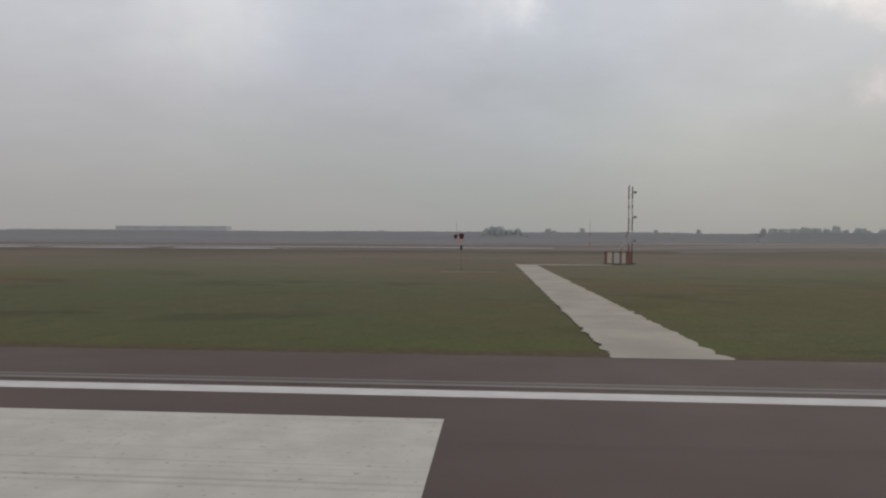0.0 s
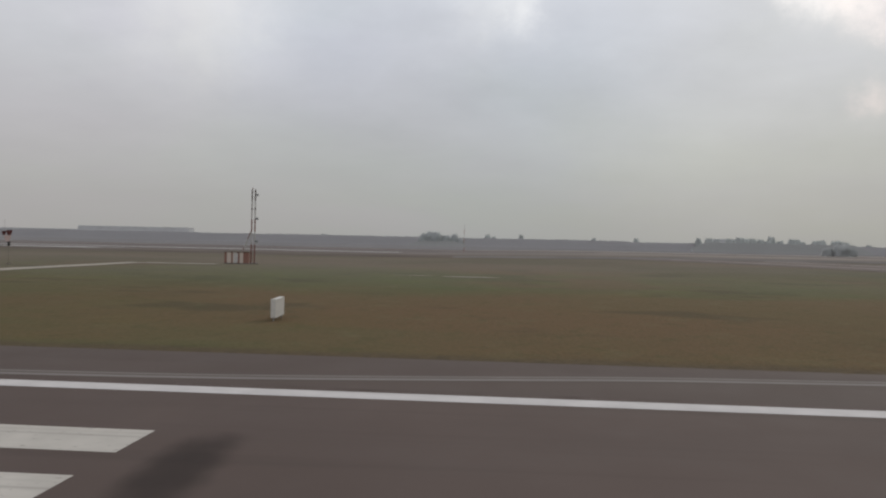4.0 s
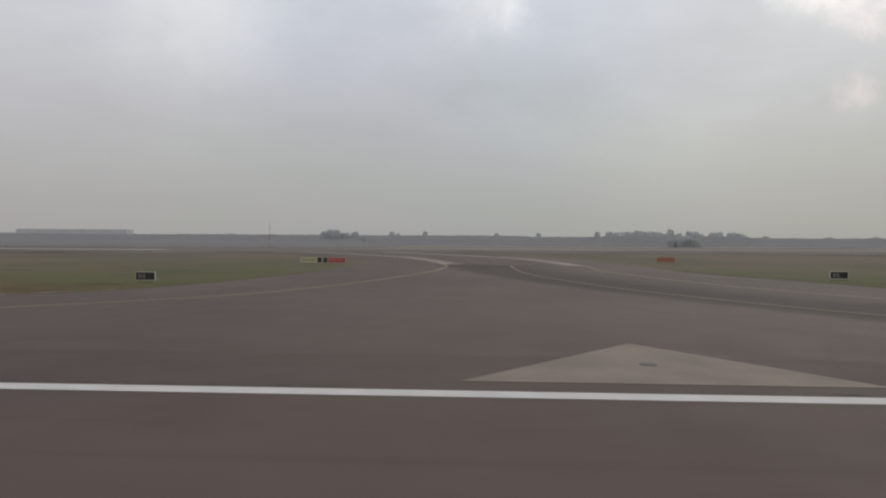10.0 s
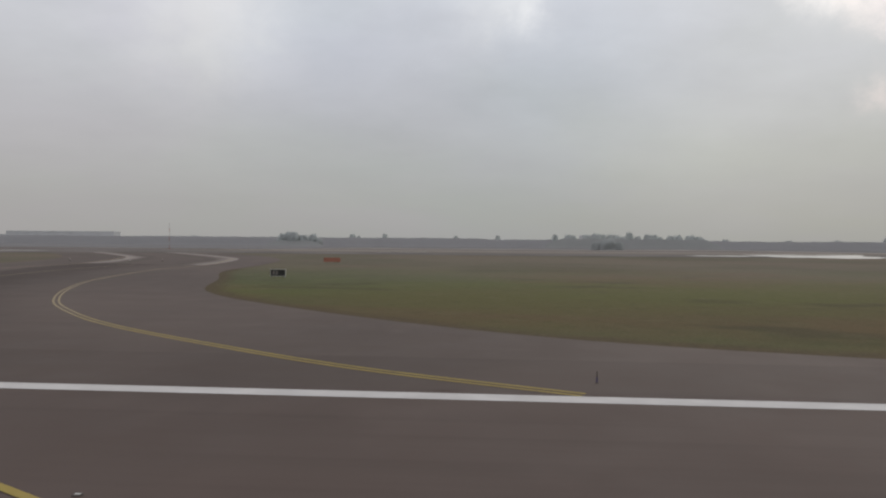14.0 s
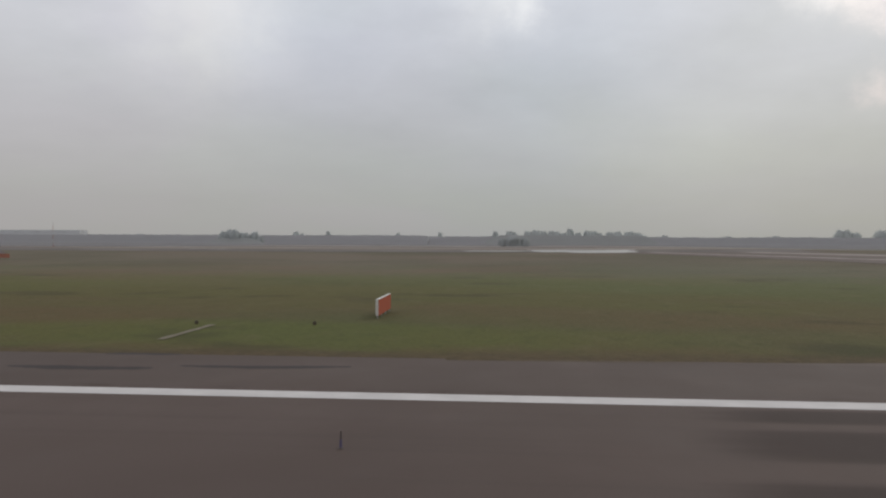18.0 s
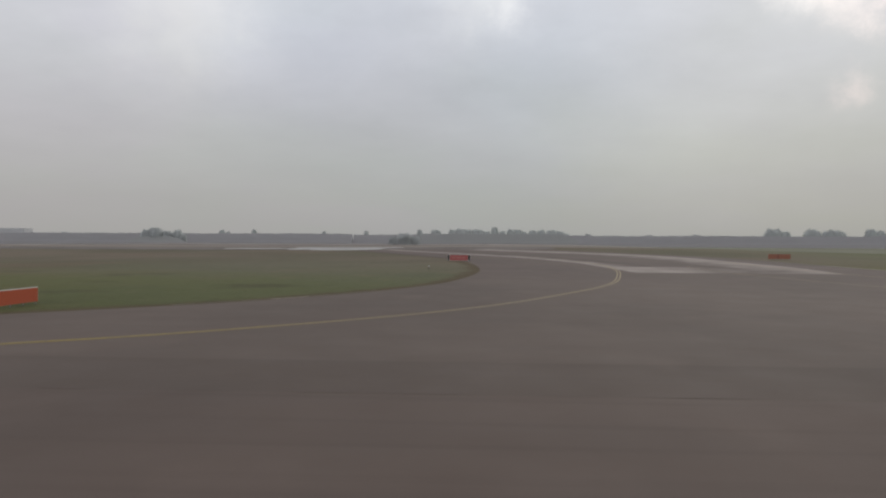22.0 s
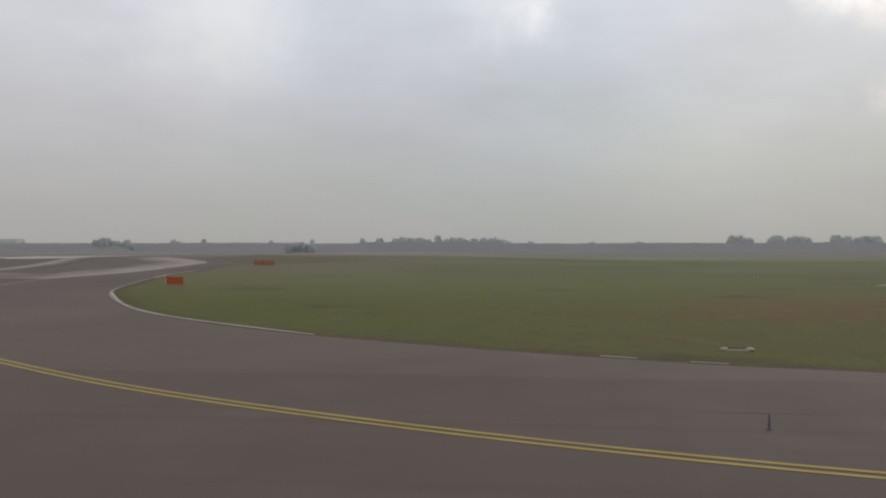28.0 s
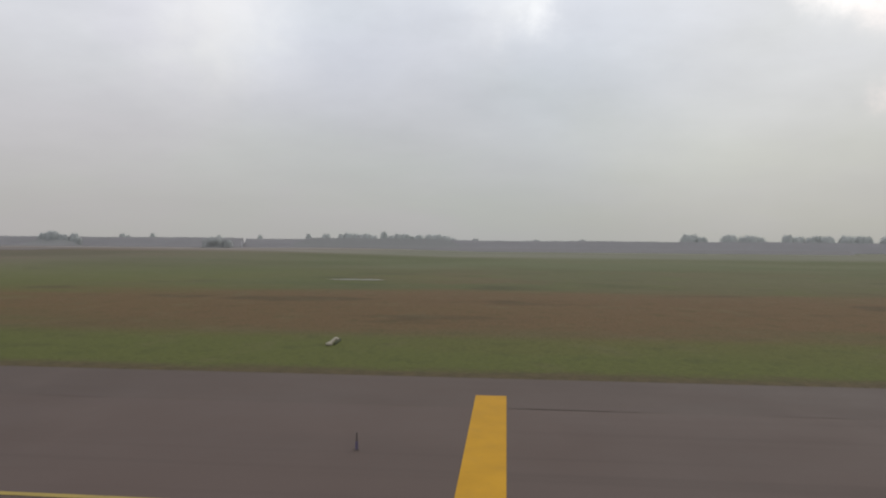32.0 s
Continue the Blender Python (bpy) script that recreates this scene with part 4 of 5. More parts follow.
# ---- airfield signs ----
def sign(x, y, turn, panels, height=0.95, back=None, label="", thick=0.17, foot=0.22, rim_mat=SIGN_WHITE):
    """A low box sign. panels: (width, material, marks), seen from the front from left to right; the front looks to its own -y."""
    root = new("airfield_sign")
    width = sum(w for w, _, _ in panels)
    z0, z1, rim = foot, foot + height, 0.045
    at = -width / 2
    bm = box(-width / 2 - rim, width / 2 + rim, -thick / 2, thick / 2, z1, z1 + rim, 0.012)
    box(-width / 2 - rim, width / 2 + rim, -thick / 2, thick / 2, z0 - rim, z0, 0.012, bm)
    box(-width / 2 - rim, -width / 2, -thick / 2, thick / 2, z0, z1, 0.012, bm)
    box(width / 2, width / 2 + rim, -thick / 2, thick / 2, z0, z1, 0.012, bm)
    part("frame", bm, rim_mat, root, "white metal frame" if rim_mat is SIGN_WHITE else "dull reddish metal frame")
    for i, (w, mat, marks) in enumerate(panels):
        p = part("panel", box(at + 0.012, at + w - 0.012, -thick / 2 + 0.02, 0.0, z0, z1), mat, root)
        if i:
            part("divider", box(at - 0.03, at + 0.03, -thick / 2 - 0.004, thick / 2, z0 + 0.002, z1 - 0.002), SIGN_WHITE, root)
        for u0, u1, v0, v1, mm in marks:
            part("mark", box(at + w * u0, at + w * u1, -thick / 2 + 0.014, -thick / 2 + 0.022, z0 + height * v0, z0 + height * v1), mm, p, "painted sign marking")
        if back is not None:
            part("back_panel", box(at - (0.0 if i else rim * 0.3), at + w + (rim * 0.3 if i == len(panels) - 1 else 0.0), 0.004, thick / 2 + 0.006, z0 - rim - 0.004, z1 - 0.004), back, root, "back sheet of the sign")
        at += w
    n = max(2, round(width / 1.6) + 1)
    for i in range(n):
        u = -width / 2 + 0.12 + (width - 0.24) * i / (n - 1)
        leg = rod((u, 0, -0.02), (u, 0, z0 - rim), 0.04, n=8)
        part("leg", leg, STEEL, root)
    root.matrix_basis = pose(x, y, lift(x, y) - 0.02, 0, 0, turn)
    return tagged(root, label, "sign")


ARROW = [(0.18, 0.30, 0.55, 0.85, SIGN_BLACK), (0.45, 0.62, 0.25, 0.42, SIGN_BLACK), (0.45, 0.62, 0.58, 0.75, SIGN_BLACK)]
GREY_MARKS = [(0.14, 0.30, 0.22, 0.78, SEALED), (0.36, 0.50, 0.22, 0.78, SEALED)]
RED_MARKS = [(u, u + 0.030, 0.36, 0.80, SIGN_PINK) for u in (0.06, 0.12, 0.20, 0.26, 0.36, 0.42, 0.54, 0.60, 0.70, 0.78)]
sign(59.6, 41.2, -86, [(1.15, SIGN_YELLOW, ARROW), (1.05, SIGN_BLACK, [])], 1.0, SIGN_WHITE, "yellow and black direction sign with white frame in the grass", 0.28)
sign(149.2, 76.2, -1, [(2.2, SIGN_BLACK, GREY_MARKS)], 0.85, None, "black taxiway sign with grey marks near the grass edge")
sign(156.6, 132.3, -1, [(3.3, SIGN_CREAM, [(0.1, 0.85, 0.40, 0.55, KERB)]), (0.9, SIGN_BLACK, []), (1.1, SIGN_BLACK, [(0.1, 0.25, 0.2, 0.8, SIGN_WHITE)]), (3.5, SIGN_RED, RED_MARKS)], 0.95, None,
     "long yellow, black and red taxiway sign in the grass")
sign(232.9, 91.5, -5, [(2.1, SIGN_BLACK, GREY_MARKS)], 0.85, None, "black taxiway sign with grey marks near the grass edge")
sign(226.3, 150.0, 0, [(3.6, SIGN_HAZED, [])], 0.85, SIGN_HAZED, "distant orange-red sign standing in the grass", rim_mat=SIGN_HAZED)
sign(330.7, 45.2, -90, [(1.6, SIGN_BLACK, []), (3.4, SIGN_BLACK, [(0.1, 0.2, 0.3, 0.7, IRON)])], 0.92, SIGN_ORANGE, "two-panel black sign with white frame and orange back")
sign(382.6, 47.2, -90, [(1.3, SIGN_BLACK, [(0.72, 0.80, 0.22, 0.72, SIGN_WHITE)]), (4.4, SIGN_RED, RED_MARKS)], 0.95, SIGN_ORANGE, "black and red mandatory sign with white marks and orange back")
sign(411.2, 130.0, -1, [(0.38, SIGN_BLACK, []), (3.4, FAR_RED, [(0.12, 0.30, 0.38, 0.62, SIGN_PINK), (0.36, 0.60, 0.38, 0.62, SIGN_PINK), (0.66, 0.86, 0.38, 0.62, SIGN_PINK)]), (0.38, SIGN_BLACK, [])], 0.95, None, "distant red and black sign beside the taxiway")
sign(477.0, 148.0, 0, [(4.4, SIGN_HAZED, [(0.42, 0.46, 0.0, 1.0, BAND_RED)])], 0.9, SIGN_HAZED, "distant orange-red sign in the grass", rim_mat=SIGN_HAZED)
sign(489.0, 83.0, 8, [(2.1, SIGN_ORANGE, [(0.0, 0.035, 0.0, 1.0, SIGN_WHITE)])], 0.85, SIGN_ORANGE, "orange-red sign near the taxiway edge", rim_mat=SIGN_HAZED)


# ---- antenna mast, hut and pole ----
def mast():
    root = new("antenna_mast")
    H = 14.7
    part("footing", box(-0.9, 0.9, -0.9, 0.9, -0.05, 0.18, 0.03), CONCRETE, root, "concrete footing")
    bands = (0.18, 3.9, 6.3, 8.8, 10.6, 11.1, 12.4, H)
    for k, (z0, z1) in enumerate(zip(bands, bands[1:])):
        mat = BAND_WHITE if k % 2 else (MAST_DARK if k > 3 else BAND_RED)
        bm = bmesh.new()
        for dx, dy in ((-0.34, -0.11), (0.34, -0.11), (-0.34, 0.11), (0.34, 0.11)):
            rod((dx, dy, z0), (dx, dy, z1), 0.085, n=6, bm=bm)
        part("section", bm, mat, root, "dark red painted section" if k % 2 == 0 else "white painted section")
        bm = bmesh.new()
        m = (z0 + z1) / 2
        for a, b in ((z0, m), (m, z1)):
            rod((-0.34, -0.11, a), (0.34, -0.11, b), 0.014, n=5, bm=bm)
            rod((0.34, 0.11, a), (-0.34, 0.11, b), 0.014, n=5, bm=bm)
            rod((0.34, -0.11, a), (0.34, 0.11, b), 0.014, n=5, bm=bm)
            rod((-0.34, 0.11, a), (-0.34, -0.11, b), 0.014, n=5, bm=bm)
        part("bracing", bm, mat, root)
    for z in (13.6, 8.9, 4.4):
        a = part("antenna", box(0.50, 1.05, -0.45, -0.10, z - 0.22, z + 0.22, 0.04), STEEL, root, "grey antenna box")
        part("arm", rod((0.30, -0.12, z), (0.55, -0.28, z), 0.05, n=6), STEEL, a)
    part("top_light", rod((-0.2, 0, H), (-0.2, 0, H + 0.35), 0.10, 0.07, 10), BAND_RED, root, "small red obstruction light")
    bm = bmesh.new()
    rod((-2.9, 0.0, 0.0), (-0.38, 0.0, 6.4), 0.10, n=8, bm=bm)
    part("strut", bm, BAND_WHITE, root, "slanting white strut")
    for k in range(4):
        p, q = Vector((-2.9, -0.35, 0)), Vector((-0.4, -0.32, 6.4))
        a, b = p.lerp(q, k / 4), p.lerp(q, (k + 1) / 4)
        part("side_strut", rod(a, b, 0.06, n=6), BAND_RED if k % 2 else BAND_WHITE, root)
    root.matrix_basis = pose(25.5, 134.8, lift(25.5, 134.8) - 0.02)
    tagged(root, "tall red and white banded lattice antenna mast", "mast")


mast()


def hut():
    root = new("equipment_hut")
    part("base", box(-2.55, 2.55, -0.5, 0.5, -0.1, 0.15, 0.02), CONCRETE, root, "concrete base")
    x0 = -2.45
    for k, w in enumerate((0.5, 0.9, 0.3, 0.9, 0.55, 0.75, 1.0)):
        part("wall_panel", box(x0 + 0.01, x0 + w - 0.01, -0.4, 0.4, 0.15, 2.25, 0.015), HUT_CREAM if k % 2 else HUT_RED, root, "cream wall panel" if k % 2 else "brownish red wall panel")
        x0 += w
    part("roof", box(-2.6, 2.6, -0.5, 0.5, 2.25, 2.36, 0.03), DULL, root, "flat dull brown roof")
    d = part("door", box(-0.5, 0.35, -0.425, -0.4, 0.2, 2.1, 0.008), BAND_WHITE, root, "white steel door")
    part("handle", box(0.2, 0.28, -0.455, -0.425, 1.05, 1.2, 0.005), STEEL, d)
    root.matrix_basis = pose(22.9, 133.3, lift(22.9, 133.3) - 0.02, 0, 0, -5)
    tagged(root, "low equipment cabinet with red and cream striped walls", "hut")


hut()


def lantern_pole():
    root = new("obstruction_light_pole")
    part("footing", box(-0.3, 0.3, -0.3, 0.3, -0.05, 0.12, 0.02), CONCRETE, root)
    part("pole", rod((0, 0, 0.1), (0, 0, 3.1), 0.022, 0.020, 8), POLE, root, "thin weathered brown pole")
    part("junction_box", box(-0.17, 0.17, -0.15, 0.15, 2.95, 3.65, 0.03), IRON, root, "dark junction box")
    bm = bmesh.new()
    r = bmesh.ops.create_cone(bm, cap_ends=True, segments=4, radius1=0.42, radius2=0.78, depth=1.0)
    bmesh.ops.rotate(bm, cent=(0, 0, 0), matrix=Matrix.Rotation(radians(45), 3, "Z"), verts=r["verts"])
    bmesh.ops.scale(bm, vec=(1, 0.3, 1), verts=r["verts"])
    bmesh.ops.translate(bm, vec=(-0.25, 0, 4.18), verts=r["verts"])
    bmesh.ops.bevel(bm, geom=list(bm.edges), offset=0.03, segments=1, affect="EDGES")
    part("bracket_plate", bm, PINK_WHITE, root, "pale pinkish bracket plate")
    for x, r0, r1, h in ((-0.86, 0.17, 0.34, 0.62), (0.02, 0.26, 0.46, 0.78)):
        bm = bmesh.new()
        bmesh.ops.create_cone(bm, cap_ends=True, segments=14, radius1=r0, radius2=r1, depth=h)
        bmesh.ops.translate(bm, vec=(x, 0, 4.66 + h / 2), verts=bm.verts)
        bmesh.ops.bevel(bm, geom=[e for e in bm.edges if abs(e.verts[0].co.z - e.verts[1].co.z) < 1e-4], offset=0.05, segments=2, affect="EDGES")
        lamp = part("lantern", bm, LANTERN_RED, root, "dark red cup-shaped lantern")
        part("cap", rod((x, 0, 4.66 + h), (x, 0, 4.72 + h), r1 * 0.8, r1 * 0.5, 14), IRON, lamp)
    part("rod", rod((-0.75, 0, 4.7), (-0.75, 0, 7.0), 0.018, n=6), STEEL, root)
    part("tip_light", rod((-0.75, 0, 6.95), (-0.75, 0, 7.12), 0.07, 0.05, 10), LAMP_GLASS, root, "pale tip light")
    root.matrix_basis = pose(-5.3, 107.5, lift(-5.3, 107.5) - 0.02)
    tagged(root, "slim pole with two dark red cup-shaped lanterns", "light pole")


lantern_pole()


def far_pole(x, y, h):
    root = new("banded_pole")
    n = 6
    for k in range(n):
        part("section", rod((0, 0, h * k / n), (0, 0, h * (k + 1) / n), 0.19 - 0.015 * k, 0.19 - 0.015 * (k + 1), 8), BAND_WHITE if k % 2 else SIGN_HAZED, root)
    root.matrix_basis = pose(x, y, lift(x, y) - 0.02)
    tagged(root, "distant slender red and white banded pole", "pole")


far_pole(56.5, 424, 16.6)

# ---- covers and standing water in the grass ----
def inlet(x, y, turn, length, label):
    """A small drain headwall: a low sill between two chipped rounded end blocks, with a dark plate for the shaded
    hollow behind.
    """
    root = new("drain_inlet")
    for k in (-1, 1):
        bm = bmesh.new()
        bmesh.ops.create_icosphere(bm, subdivisions=2, radius=0.5)
        for v in bm.verts:
            v.co *= 1 + 0.22 * noise.noise((v.co.x * 3 + x, v.co.y * 3 + k, v.co.z * 3 + y))
        bmesh.ops.scale(bm, vec=(0.40, 0.34, 0.20), verts=bm.verts)
        bmesh.ops.translate(bm, vec=(k * (length / 2 - 0.16), 0.02, 0.05 + 0.012 * k), verts=bm.verts)
        part("end_block", bm, TRENCH_LIP, root, "chipped rounded concrete end block")
    bm = box(-length / 2 + 0.2, length / 2 - 0.2, -0.13, 0.02, -0.05, 0.075, 0.025)
    for v in bm.verts:
        v.co.z += 0.012 * noise.noise((v.co.x * 4, x, y))
    part("sill", bm, TRENCH_LIP, root, "low pale concrete sill")
    part("shade_plate", box(-length / 2 + 0.3, length / 2 - 0.26, 0.20, 0.28, -0.05, 0.10, 0.02), HOLLOW, root, "dark green plate standing in for the shaded hollow")
    root.matrix_basis = pose(x, y, lift(x, y) - 0.03, 0, 0, turn)
    tagged(root, label, "drain inlet", "drain inlets")


inlet(540.2, 34.9, -6, 1.45, "sunken drain inlet with a pale concrete lip in the grass")
inlet(561.5, 30.9, 3, 1.6, "sunken drain inlet with a pale concrete lip in the grass")
inlet(592.7, 34.9, -86, 2.2, "sunken drain inlet with a pale concrete lip lying askew")
strip = loft("cable_trench_cover", straight(321.75, 32.4, 321.8, 38.5, 60), straight(322.15, 32.4, 322.2, 38.5, 60), -0.012, TRENCH, across=2, rag=0.10)
tagged(strip, "narrow pale concrete cable trench cover in the grass", "trench cover")
for x, y in ((320.9, 38.9), (327.7, 39.2)):
    bm = box(-0.10, 0.10, -0.09, 0.09, 0.0, 0.22, 0.04)
    ob = part("junction_box", bm, DULL)
    ob.matrix_basis = pose(x, y, lift(x, y) - 0.05, 0, 0, 20)
    tagged(ob, "small weathered brown junction box in the grass", "junction box", "junction boxes")


def pool(x, y, a, b, seed, dry=False):
    n = 56
    verts = [(x, y, lift(x, y) + 0.012)]
    for i in range(n):
        u = 2 * math.pi * i / n
        r = 1 + 0.45 * noise.noise((math.cos(u) * 1.4 + seed, math.sin(u) * 1.4, seed)) + 0.2 * noise.noise((math.cos(u) * 5, math.sin(u) * 5, seed))
        px, py = x + a * r * math.cos(u), y + b * r * math.sin(u)
        verts.append((px, py, lift(px, py) + 0.012))
    me = mesh_of("puddle", verts, [(0, 1 + i, 1 + (i + 1) % n) for i in range(n)], TRACK if dry else WATER)
    if dry:
        return tagged(new("bare_patch", me), "pale patch of bare trodden earth in the grass", "bare ground", kind="structure")
    tagged(new("puddle", me), "shallow sheet of standing rain water reflecting the sky", "water", kind="structure")


tagged(slab("water_strip", -300, 28, 334, 353, 0.02, WATER, n=60), "long thin strip of standing water beyond the far taxiway", "water", kind="structure")
pool(579.4, 95.5, 2.5, 0.7, 1.0)
pool(582.4, 95.8, 1.7, 0.9, 2.0)
pool(369, 243, 20, 24, 3.0)
pool(338, 238, 12, 5, 8.0)
pool(228, 257, 13, 2.6, 4.0)
pool(69.3, 100, 4.0, 0.8, 5.0, True)
pool(61.5, 101, 3.0, 0.35, 11.0, True)
pool(-3.6, 98, 5.0, 0.4, 13.0, True)
for k, (x, half) in enumerate(((-112, 30), (-168, 34), (-230, 38), (-300, 44), (-380, 50))):
    pool(x, 283, half, 13, 6.0 + k)


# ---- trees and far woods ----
def tree(x, y, h, w, seed, label, mat=TREE_LEAF):
    rnd = random.Random(seed)
    root = new("tree")
    bm = rod((0, 0, -0.3), (0, 0, h * 0.5), h * 0.022, h * 0.010, 7)
    for k in range(6):
        u = rnd.uniform(0, 6.28)
        z = h * rnd.uniform(0.22, 0.45)
        rod((0, 0, z), (math.cos(u) * w * 0.34, math.sin(u) * w * 0.34, z + h * rnd.uniform(0.15, 0.32)), h * 0.012, h * 0.004, 5, bm)
    part("trunk", bm, BARK, root)
    # a dense thicket of twigs, lumpy and widest low down, with leaves standing off it
    rings, seg = 11, 26

    def hull(f, u):
        lump = noise.noise((math.cos(u) * 1.6 + seed * 3, math.sin(u) * 1.6, f * 1.5)) + 0.5 * noise.noise((math.cos(u) * 4, math.sin(u) * 4 + seed, f * 2))
        return 0.5 * w * (1 - f ** 4.5) ** 0.5 * (1 + 0.34 * lump)

    def spot(f, u, k=1.0):
        q = hull(f, u) * k
        top = h * (1 + 0.16 * noise.noise((math.cos(u) * q * 0.35, math.sin(u) * q * 0.35, seed)))
        return Vector((q * math.cos(u), q * math.sin(u), f * top))

    verts, faces = [], []

    def aim(q):
        return tuple((Vector((q[0], q[1], 0)).normalized() * 0.55 + Vector((0, 0, 1))).normalized())

    for i in range(rings + 1):
        for k in range(seg):
            verts.append(tuple(spot(0.93 * i / rings, 2 * math.pi * k / seg, 0.9)))
    verts.append((0, 0, h * 0.95))
    for i in range(rings):
        for k in range(seg):
            j = (k + 1) % seg
            faces.append((i * seg + k, i * seg + j, (i + 1) * seg + j, (i + 1) * seg + k))
    faces += [(rings * seg + k, rings * seg + (k + 1) % seg, len(verts) - 1) for k in range(seg)]
    for _ in range(2600):
        u = rnd.uniform(0, 6.28)
        c = spot(rnd.uniform(0, 0.97), u, rnd.uniform(0.86, 1.10))
        c.z += h * rnd.uniform(-0.02, 0.05)
        s = h * rnd.uniform(0.010, 0.024)
        t1 = Vector((rnd.gauss(0, 1), rnd.gauss(0, 1), rnd.gauss(0, 1))).normalized()
        t2 = t1.orthogonal().normalized()
        i = len(verts)
        verts += [tuple(c + t1 * s), tuple(c + t2 * s * 0.8), tuple(c - t1 * s), tuple(c - t2 * s * 0.8)]
        faces.append((i, i + 1, i + 2, i + 3))
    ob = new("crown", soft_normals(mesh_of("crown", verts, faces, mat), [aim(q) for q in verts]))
    ob.parent = root
    root.matrix_basis = pose(x, y, lift(x, y))
    tagged(root, label, "tree", "trees on the horizon")
    return root


rnd = random.Random(5)
TALL, BUSH = "hazy grey-green tree on the horizon", "low round bushy tree on the horizon"
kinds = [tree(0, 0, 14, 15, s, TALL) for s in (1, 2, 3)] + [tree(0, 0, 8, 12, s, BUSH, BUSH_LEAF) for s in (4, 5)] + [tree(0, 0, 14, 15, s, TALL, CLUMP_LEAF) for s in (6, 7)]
used = set()


def plant(kind, x, y, size, wide=1.0):
    k = kinds[kind]
    m = pose(x, y, lift(x, y), 0, 0, rnd.uniform(0, 360))
    t = k if kind not in used else copy_thing(k, m)
    used.add(kind)
    t.scale = (size * wide * rnd.uniform(0.9, 1.12), size * wide * rnd.uniform(0.9, 1.12), size)
    t.location = (x, y, lift(x, y))


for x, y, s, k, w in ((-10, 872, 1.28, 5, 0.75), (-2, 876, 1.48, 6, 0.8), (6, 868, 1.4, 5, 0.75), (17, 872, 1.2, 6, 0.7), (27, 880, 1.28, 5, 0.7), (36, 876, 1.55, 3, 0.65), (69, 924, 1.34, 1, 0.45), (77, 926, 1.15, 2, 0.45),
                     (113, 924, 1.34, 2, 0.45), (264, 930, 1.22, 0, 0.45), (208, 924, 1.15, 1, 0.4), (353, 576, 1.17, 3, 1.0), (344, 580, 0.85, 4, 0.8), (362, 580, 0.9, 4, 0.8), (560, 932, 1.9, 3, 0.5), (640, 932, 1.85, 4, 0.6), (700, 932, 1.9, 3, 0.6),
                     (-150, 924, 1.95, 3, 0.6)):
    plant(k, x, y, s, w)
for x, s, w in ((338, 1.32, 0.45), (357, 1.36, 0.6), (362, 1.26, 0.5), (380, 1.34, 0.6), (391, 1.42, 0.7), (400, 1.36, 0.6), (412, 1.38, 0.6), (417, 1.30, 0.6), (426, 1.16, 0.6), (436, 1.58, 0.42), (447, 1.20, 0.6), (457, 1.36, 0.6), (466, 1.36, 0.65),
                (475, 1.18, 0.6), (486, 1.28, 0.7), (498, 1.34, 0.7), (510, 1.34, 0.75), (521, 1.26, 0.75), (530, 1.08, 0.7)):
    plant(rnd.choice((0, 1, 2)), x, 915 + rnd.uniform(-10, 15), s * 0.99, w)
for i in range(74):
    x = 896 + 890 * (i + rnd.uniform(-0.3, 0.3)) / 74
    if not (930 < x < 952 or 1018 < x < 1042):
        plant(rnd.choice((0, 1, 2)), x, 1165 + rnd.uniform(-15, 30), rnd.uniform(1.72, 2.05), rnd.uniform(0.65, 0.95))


def woods(name, x0, x1, y, high, count, seed, label, flat=0.06, mat=WOOD_LEAF):
    """A far belt of woodland: leaf clumps close over a dense thicket, with an uneven top."""
    r = random.Random(seed)
    verts, faces = [], []

    def crest(x):
        ends = min(1.0, (x - x0 + 2) / 22, (x1 + 2 - x) / 22) if x1 - x0 < 1000 else 1.0
        return high * ends**0.5 * (1 + flat * noise.noise((x * 0.009, seed, 0)) + 0.035 * noise.noise((x * 0.05, seed, 4)) + 0.025 * noise.noise((x * 0.2, seed, 8)))

    def face(x, v):
        """A point on the front of the belt, v of the way up."""
        return Vector((x, y - 10 + 10 * v, crest(x) * v))

    n = int((x1 - x0) / 3)
    for i in range(n + 1):
        x = x0 + (x1 - x0) * i / n
        verts += [tuple(face(x, 0.0) - Vector((0, 0, 0.5))), tuple(face(x, 0.6)), tuple(face(x, 0.96)), (x, y + 9, -0.5)]
    for i in range(n):
        for k in range(3):
            faces.append((4 * i + k, 4 * i + 4 + k, 4 * i + 5 + k, 4 * i + 1 + k))
    for _ in range(count):
        c = face(r.uniform(x0, x1), r.uniform(0.02, 0.97)) + Vector((0, r.uniform(-0.5, 0.1), 0))
        s = r.uniform(0.3, 0.6)
        t1 = Vector((1, r.gauss(0, 0.12), r.gauss(0, 0.35))).normalized()
        t2 = Vector((r.gauss(0, 0.2), 0.15, 1)).normalized()
        i = len(verts)
        verts += [tuple(c + t1 * s * 1.6), tuple(c + t2 * s), tuple(c - t1 * s * 1.6), tuple(c - t2 * s)]
        faces.append((i, i + 1, i + 2, i + 3))
    zb = lift(0.5 * (x0 + x1), y)
    verts = [(a, b, c + zb) for a, b, c in verts]
    out = [Vector((0, -0.6, 1)).normalized()[:]] * len(verts)
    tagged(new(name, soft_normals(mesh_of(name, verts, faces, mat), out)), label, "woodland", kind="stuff")


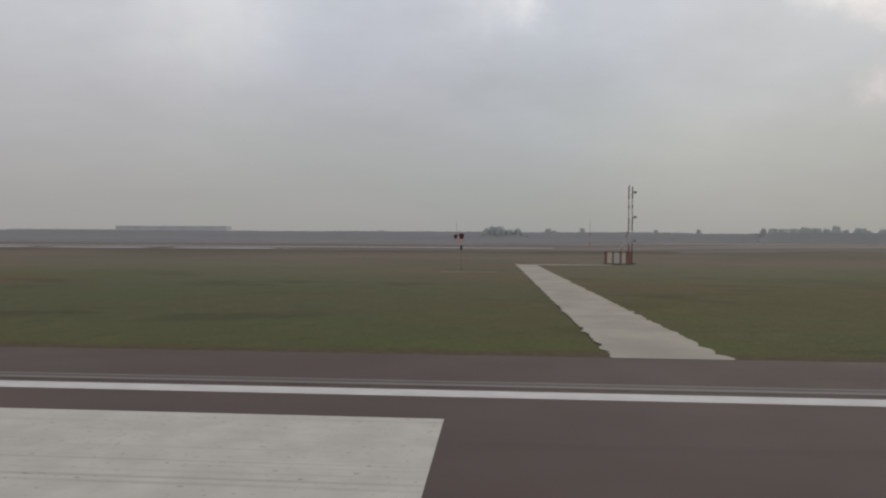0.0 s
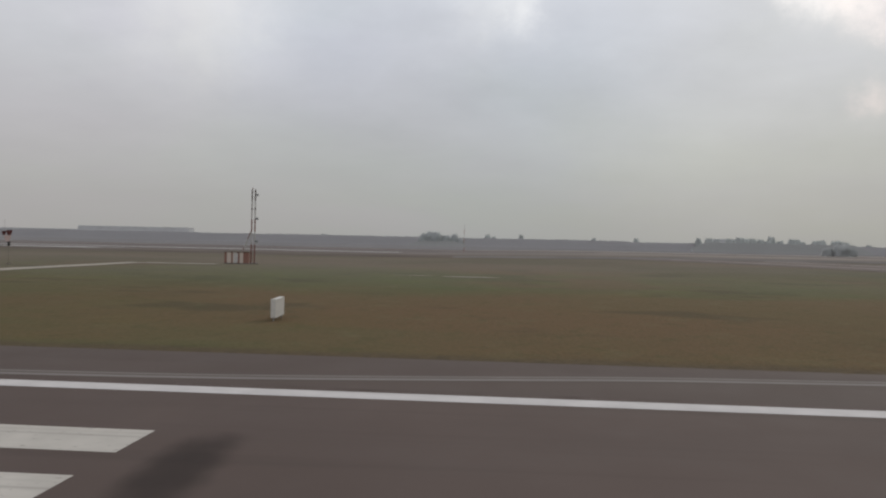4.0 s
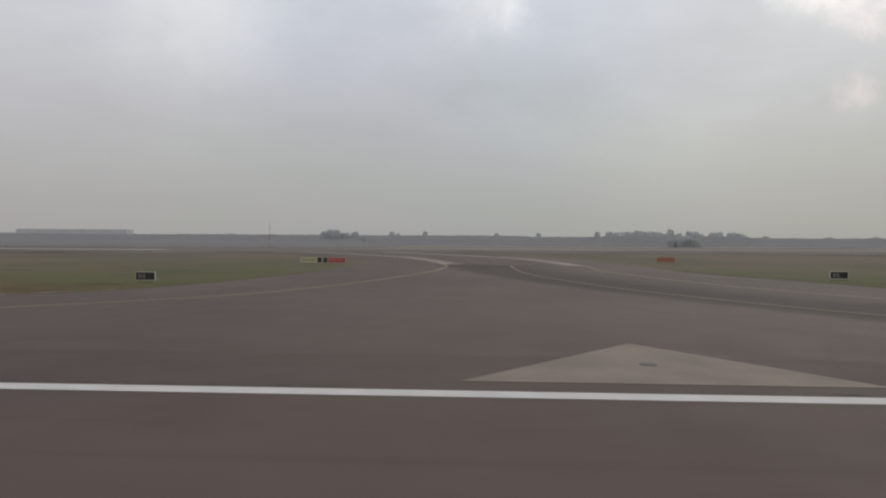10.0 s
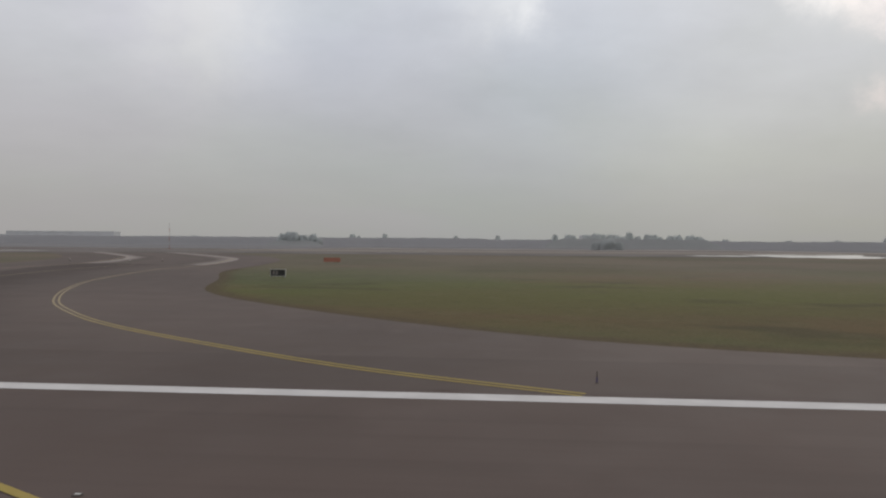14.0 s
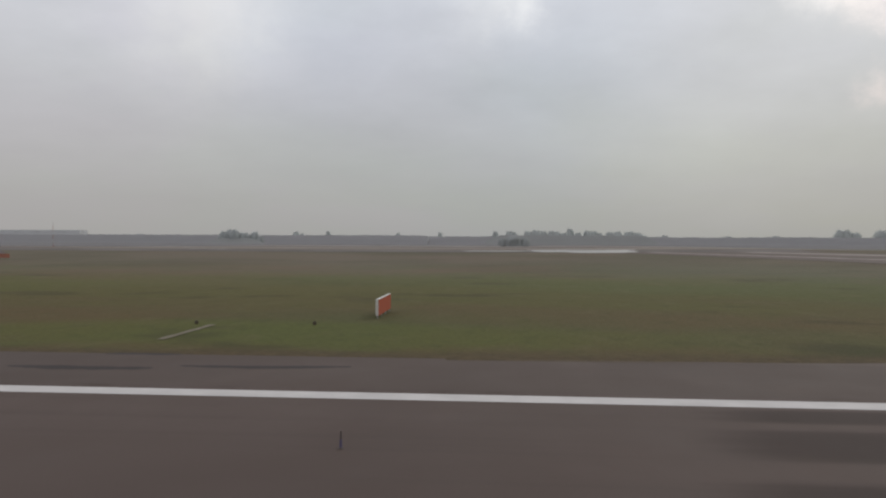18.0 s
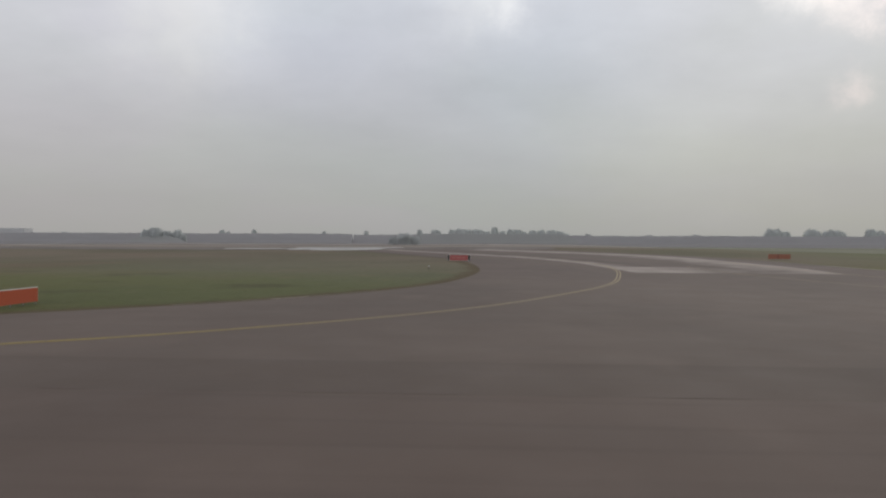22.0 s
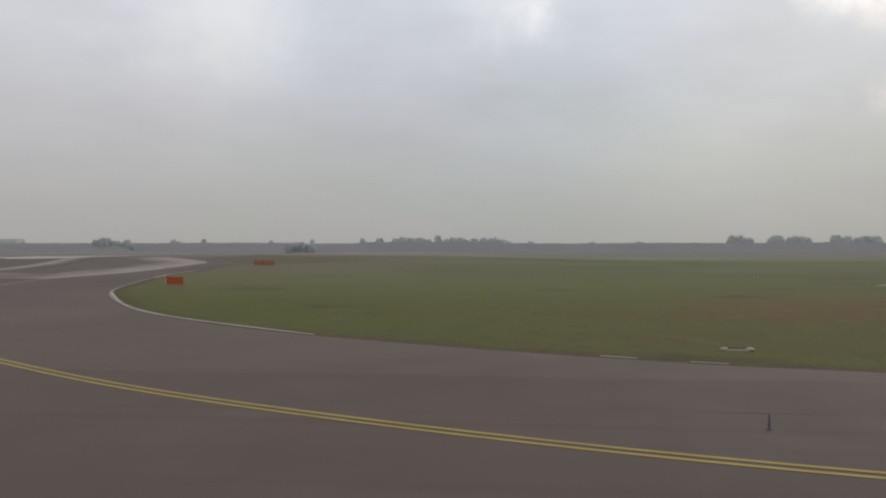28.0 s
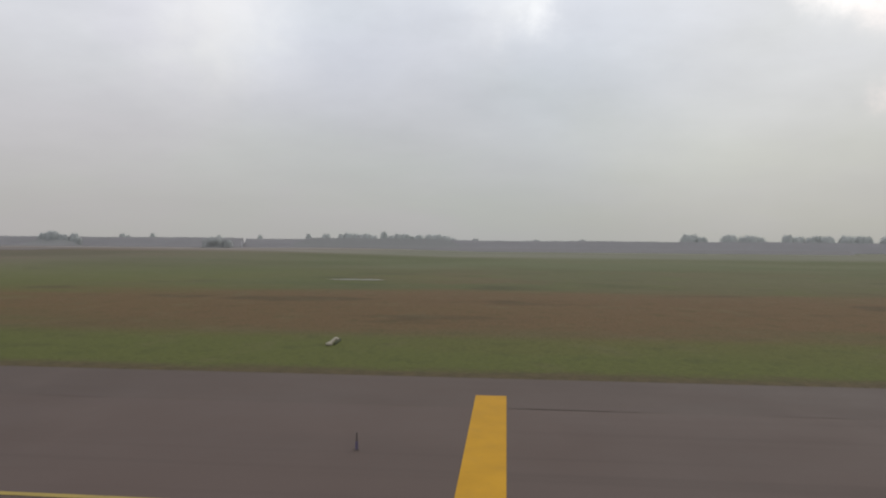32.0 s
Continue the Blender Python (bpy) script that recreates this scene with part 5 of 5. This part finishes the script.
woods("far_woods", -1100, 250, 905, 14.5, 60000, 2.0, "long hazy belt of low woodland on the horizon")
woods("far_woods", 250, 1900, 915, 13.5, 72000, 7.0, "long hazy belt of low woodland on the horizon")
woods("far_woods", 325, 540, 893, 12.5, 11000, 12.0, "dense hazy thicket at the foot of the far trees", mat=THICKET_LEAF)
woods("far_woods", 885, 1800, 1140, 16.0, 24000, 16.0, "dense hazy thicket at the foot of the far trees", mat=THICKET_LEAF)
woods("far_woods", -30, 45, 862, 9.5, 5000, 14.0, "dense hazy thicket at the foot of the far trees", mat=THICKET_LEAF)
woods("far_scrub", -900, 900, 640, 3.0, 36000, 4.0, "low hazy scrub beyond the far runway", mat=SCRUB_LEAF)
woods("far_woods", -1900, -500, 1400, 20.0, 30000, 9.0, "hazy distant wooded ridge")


def far_building(x0, x1, y, h):
    root = new("far_building")
    part("wall", box(x0, x1, y, y + 30, -1, h - 2, 0.2), CLADDING, root, "plain grey clad wall")
    part("roof", box(x0, x1, y, y + 30, h - 2, h, 0.3), ROOFING, root, "flat grey roof")
    tagged(root, "long flat-roofed grey building in the haze", "building")


far_building(378, 408, 960, 21)
far_building(-850, -595, 1500, 31)
far_building(-1150, -860, 1560, 24)


# ---- verges: dry fringe of grass along the pavement edges ----
def verge(line, reach):
    """A thin skirt of turf from just under the pavement's edge out into the grass."""
    verts, faces, worn, w = [], [], [], 7
    inner, outer = side(line, -0.5 if reach > 0 else 0.5), side(line, reach)
    for a, b in zip(inner, outer):
        for k in range(w):
            p = a.lerp(b, k / (w - 1))
            rag = 0.10 * noise.noise((p.x * 1.3, p.y * 1.3, 5.0))
            verts.append((p.x, p.y, lift(p.x, p.y) - 0.002 - 0.016 * k / (w - 1) + (0.012 + 0.02 * rag if k == 1 else 0)))
            worn.append(1 - max(0, k - 1) / (w - 2))
    for i in range(len(line) - 1):
        for k in range(w - 1):
            faces.append((i * w + k, (i + 1) * w + k, (i + 1) * w + k + 1, i * w + k + 1))
    me = mesh_of("verge", verts, faces, GRASS)
    if sum(p.normal.z for p in me.polygons) < 0:
        me.flip_normals()
    me.attributes.new("verge", "FLOAT", "POINT").data.foreach_set("value", worn)
    me.polygons.foreach_set("use_smooth", [True] * len(me.polygons))
    tagged(new("verge", me), "dry brown fringe of grass creeping over the pavement", "grass verge", kind="structure")


def tufts(name, line_pairs, per_metre, seed):
    r = random.Random(seed)
    verts, faces = [], []
    for line, reach in line_pairs:
        for a, b in zip(line, line[1:]):
            d = b - a
            nrm = Vector((-d.y, d.x)).normalized()
            for _ in range(max(1, int(d.length * per_metre))):
                p = a + d * r.random() + nrm * (r.random() ** 1.6 * reach - 0.06 * (1 if reach > 0 else -1))
                z = lift(p.x, p.y) - 0.015
                for _ in range(3):
                    h = r.uniform(0.006, 0.024)
                    bx, by = p.x + r.gauss(0, 0.06), p.y + r.gauss(0, 0.06)
                    cx, cy = r.uniform(0.02, 0.05), r.uniform(-0.03, 0.03)
                    i = len(verts)
                    verts += [(bx - cx, by - cy, z), (bx + cx, by + cy, z), (bx + r.gauss(0, 0.05), by + abs(r.gauss(0, 0.05)), z + h)]
                    faces.append((i, i + 1, i + 2))
    tagged(new(name, soft_normals(mesh_of(name, verts, faces, BLADES), [(0, -0.1, 0.995)] * len(verts))), "short rough dry grass along the pavement edge", "grass", kind="stuff")


E_A = [Vector((x * 0.5, 28.5)) for x in range(-80, 176)]
E_B = [Vector((x * 0.5, 28.5)) for x in range(572, 676)]
E_C = [Vector((x * 0.5, 28.5 - 1.6 * min(1, (x * 0.5 - 338) / 220))) for x in range(1128, 1300)]
for line, reach in ((E_A, 2.2), (E_B, 2.4), (E_C, 2.4), (TAXI_A_LEFT[:80], 1.6), (TAXI_B_LEFT[:100], 4.2), (TAXI_A_RIGHT[:80], -3.6), (TAXI_B_RIGHT[:80], -2.6)):
    verge(line, reach)
tufts("edge_grass", [(E_A, 1.6), (E_B, 1.6), (E_C, 1.6)], 26, 1)
tufts("edge_grass", [(TAXI_A_LEFT[:70], 1.4), (TAXI_B_LEFT[:70], 1.6)], 24, 2)
tufts("edge_grass", [(TAXI_A_RIGHT[:60], -2.0), (TAXI_B_RIGHT[:75], -1.8)], 26, 3)
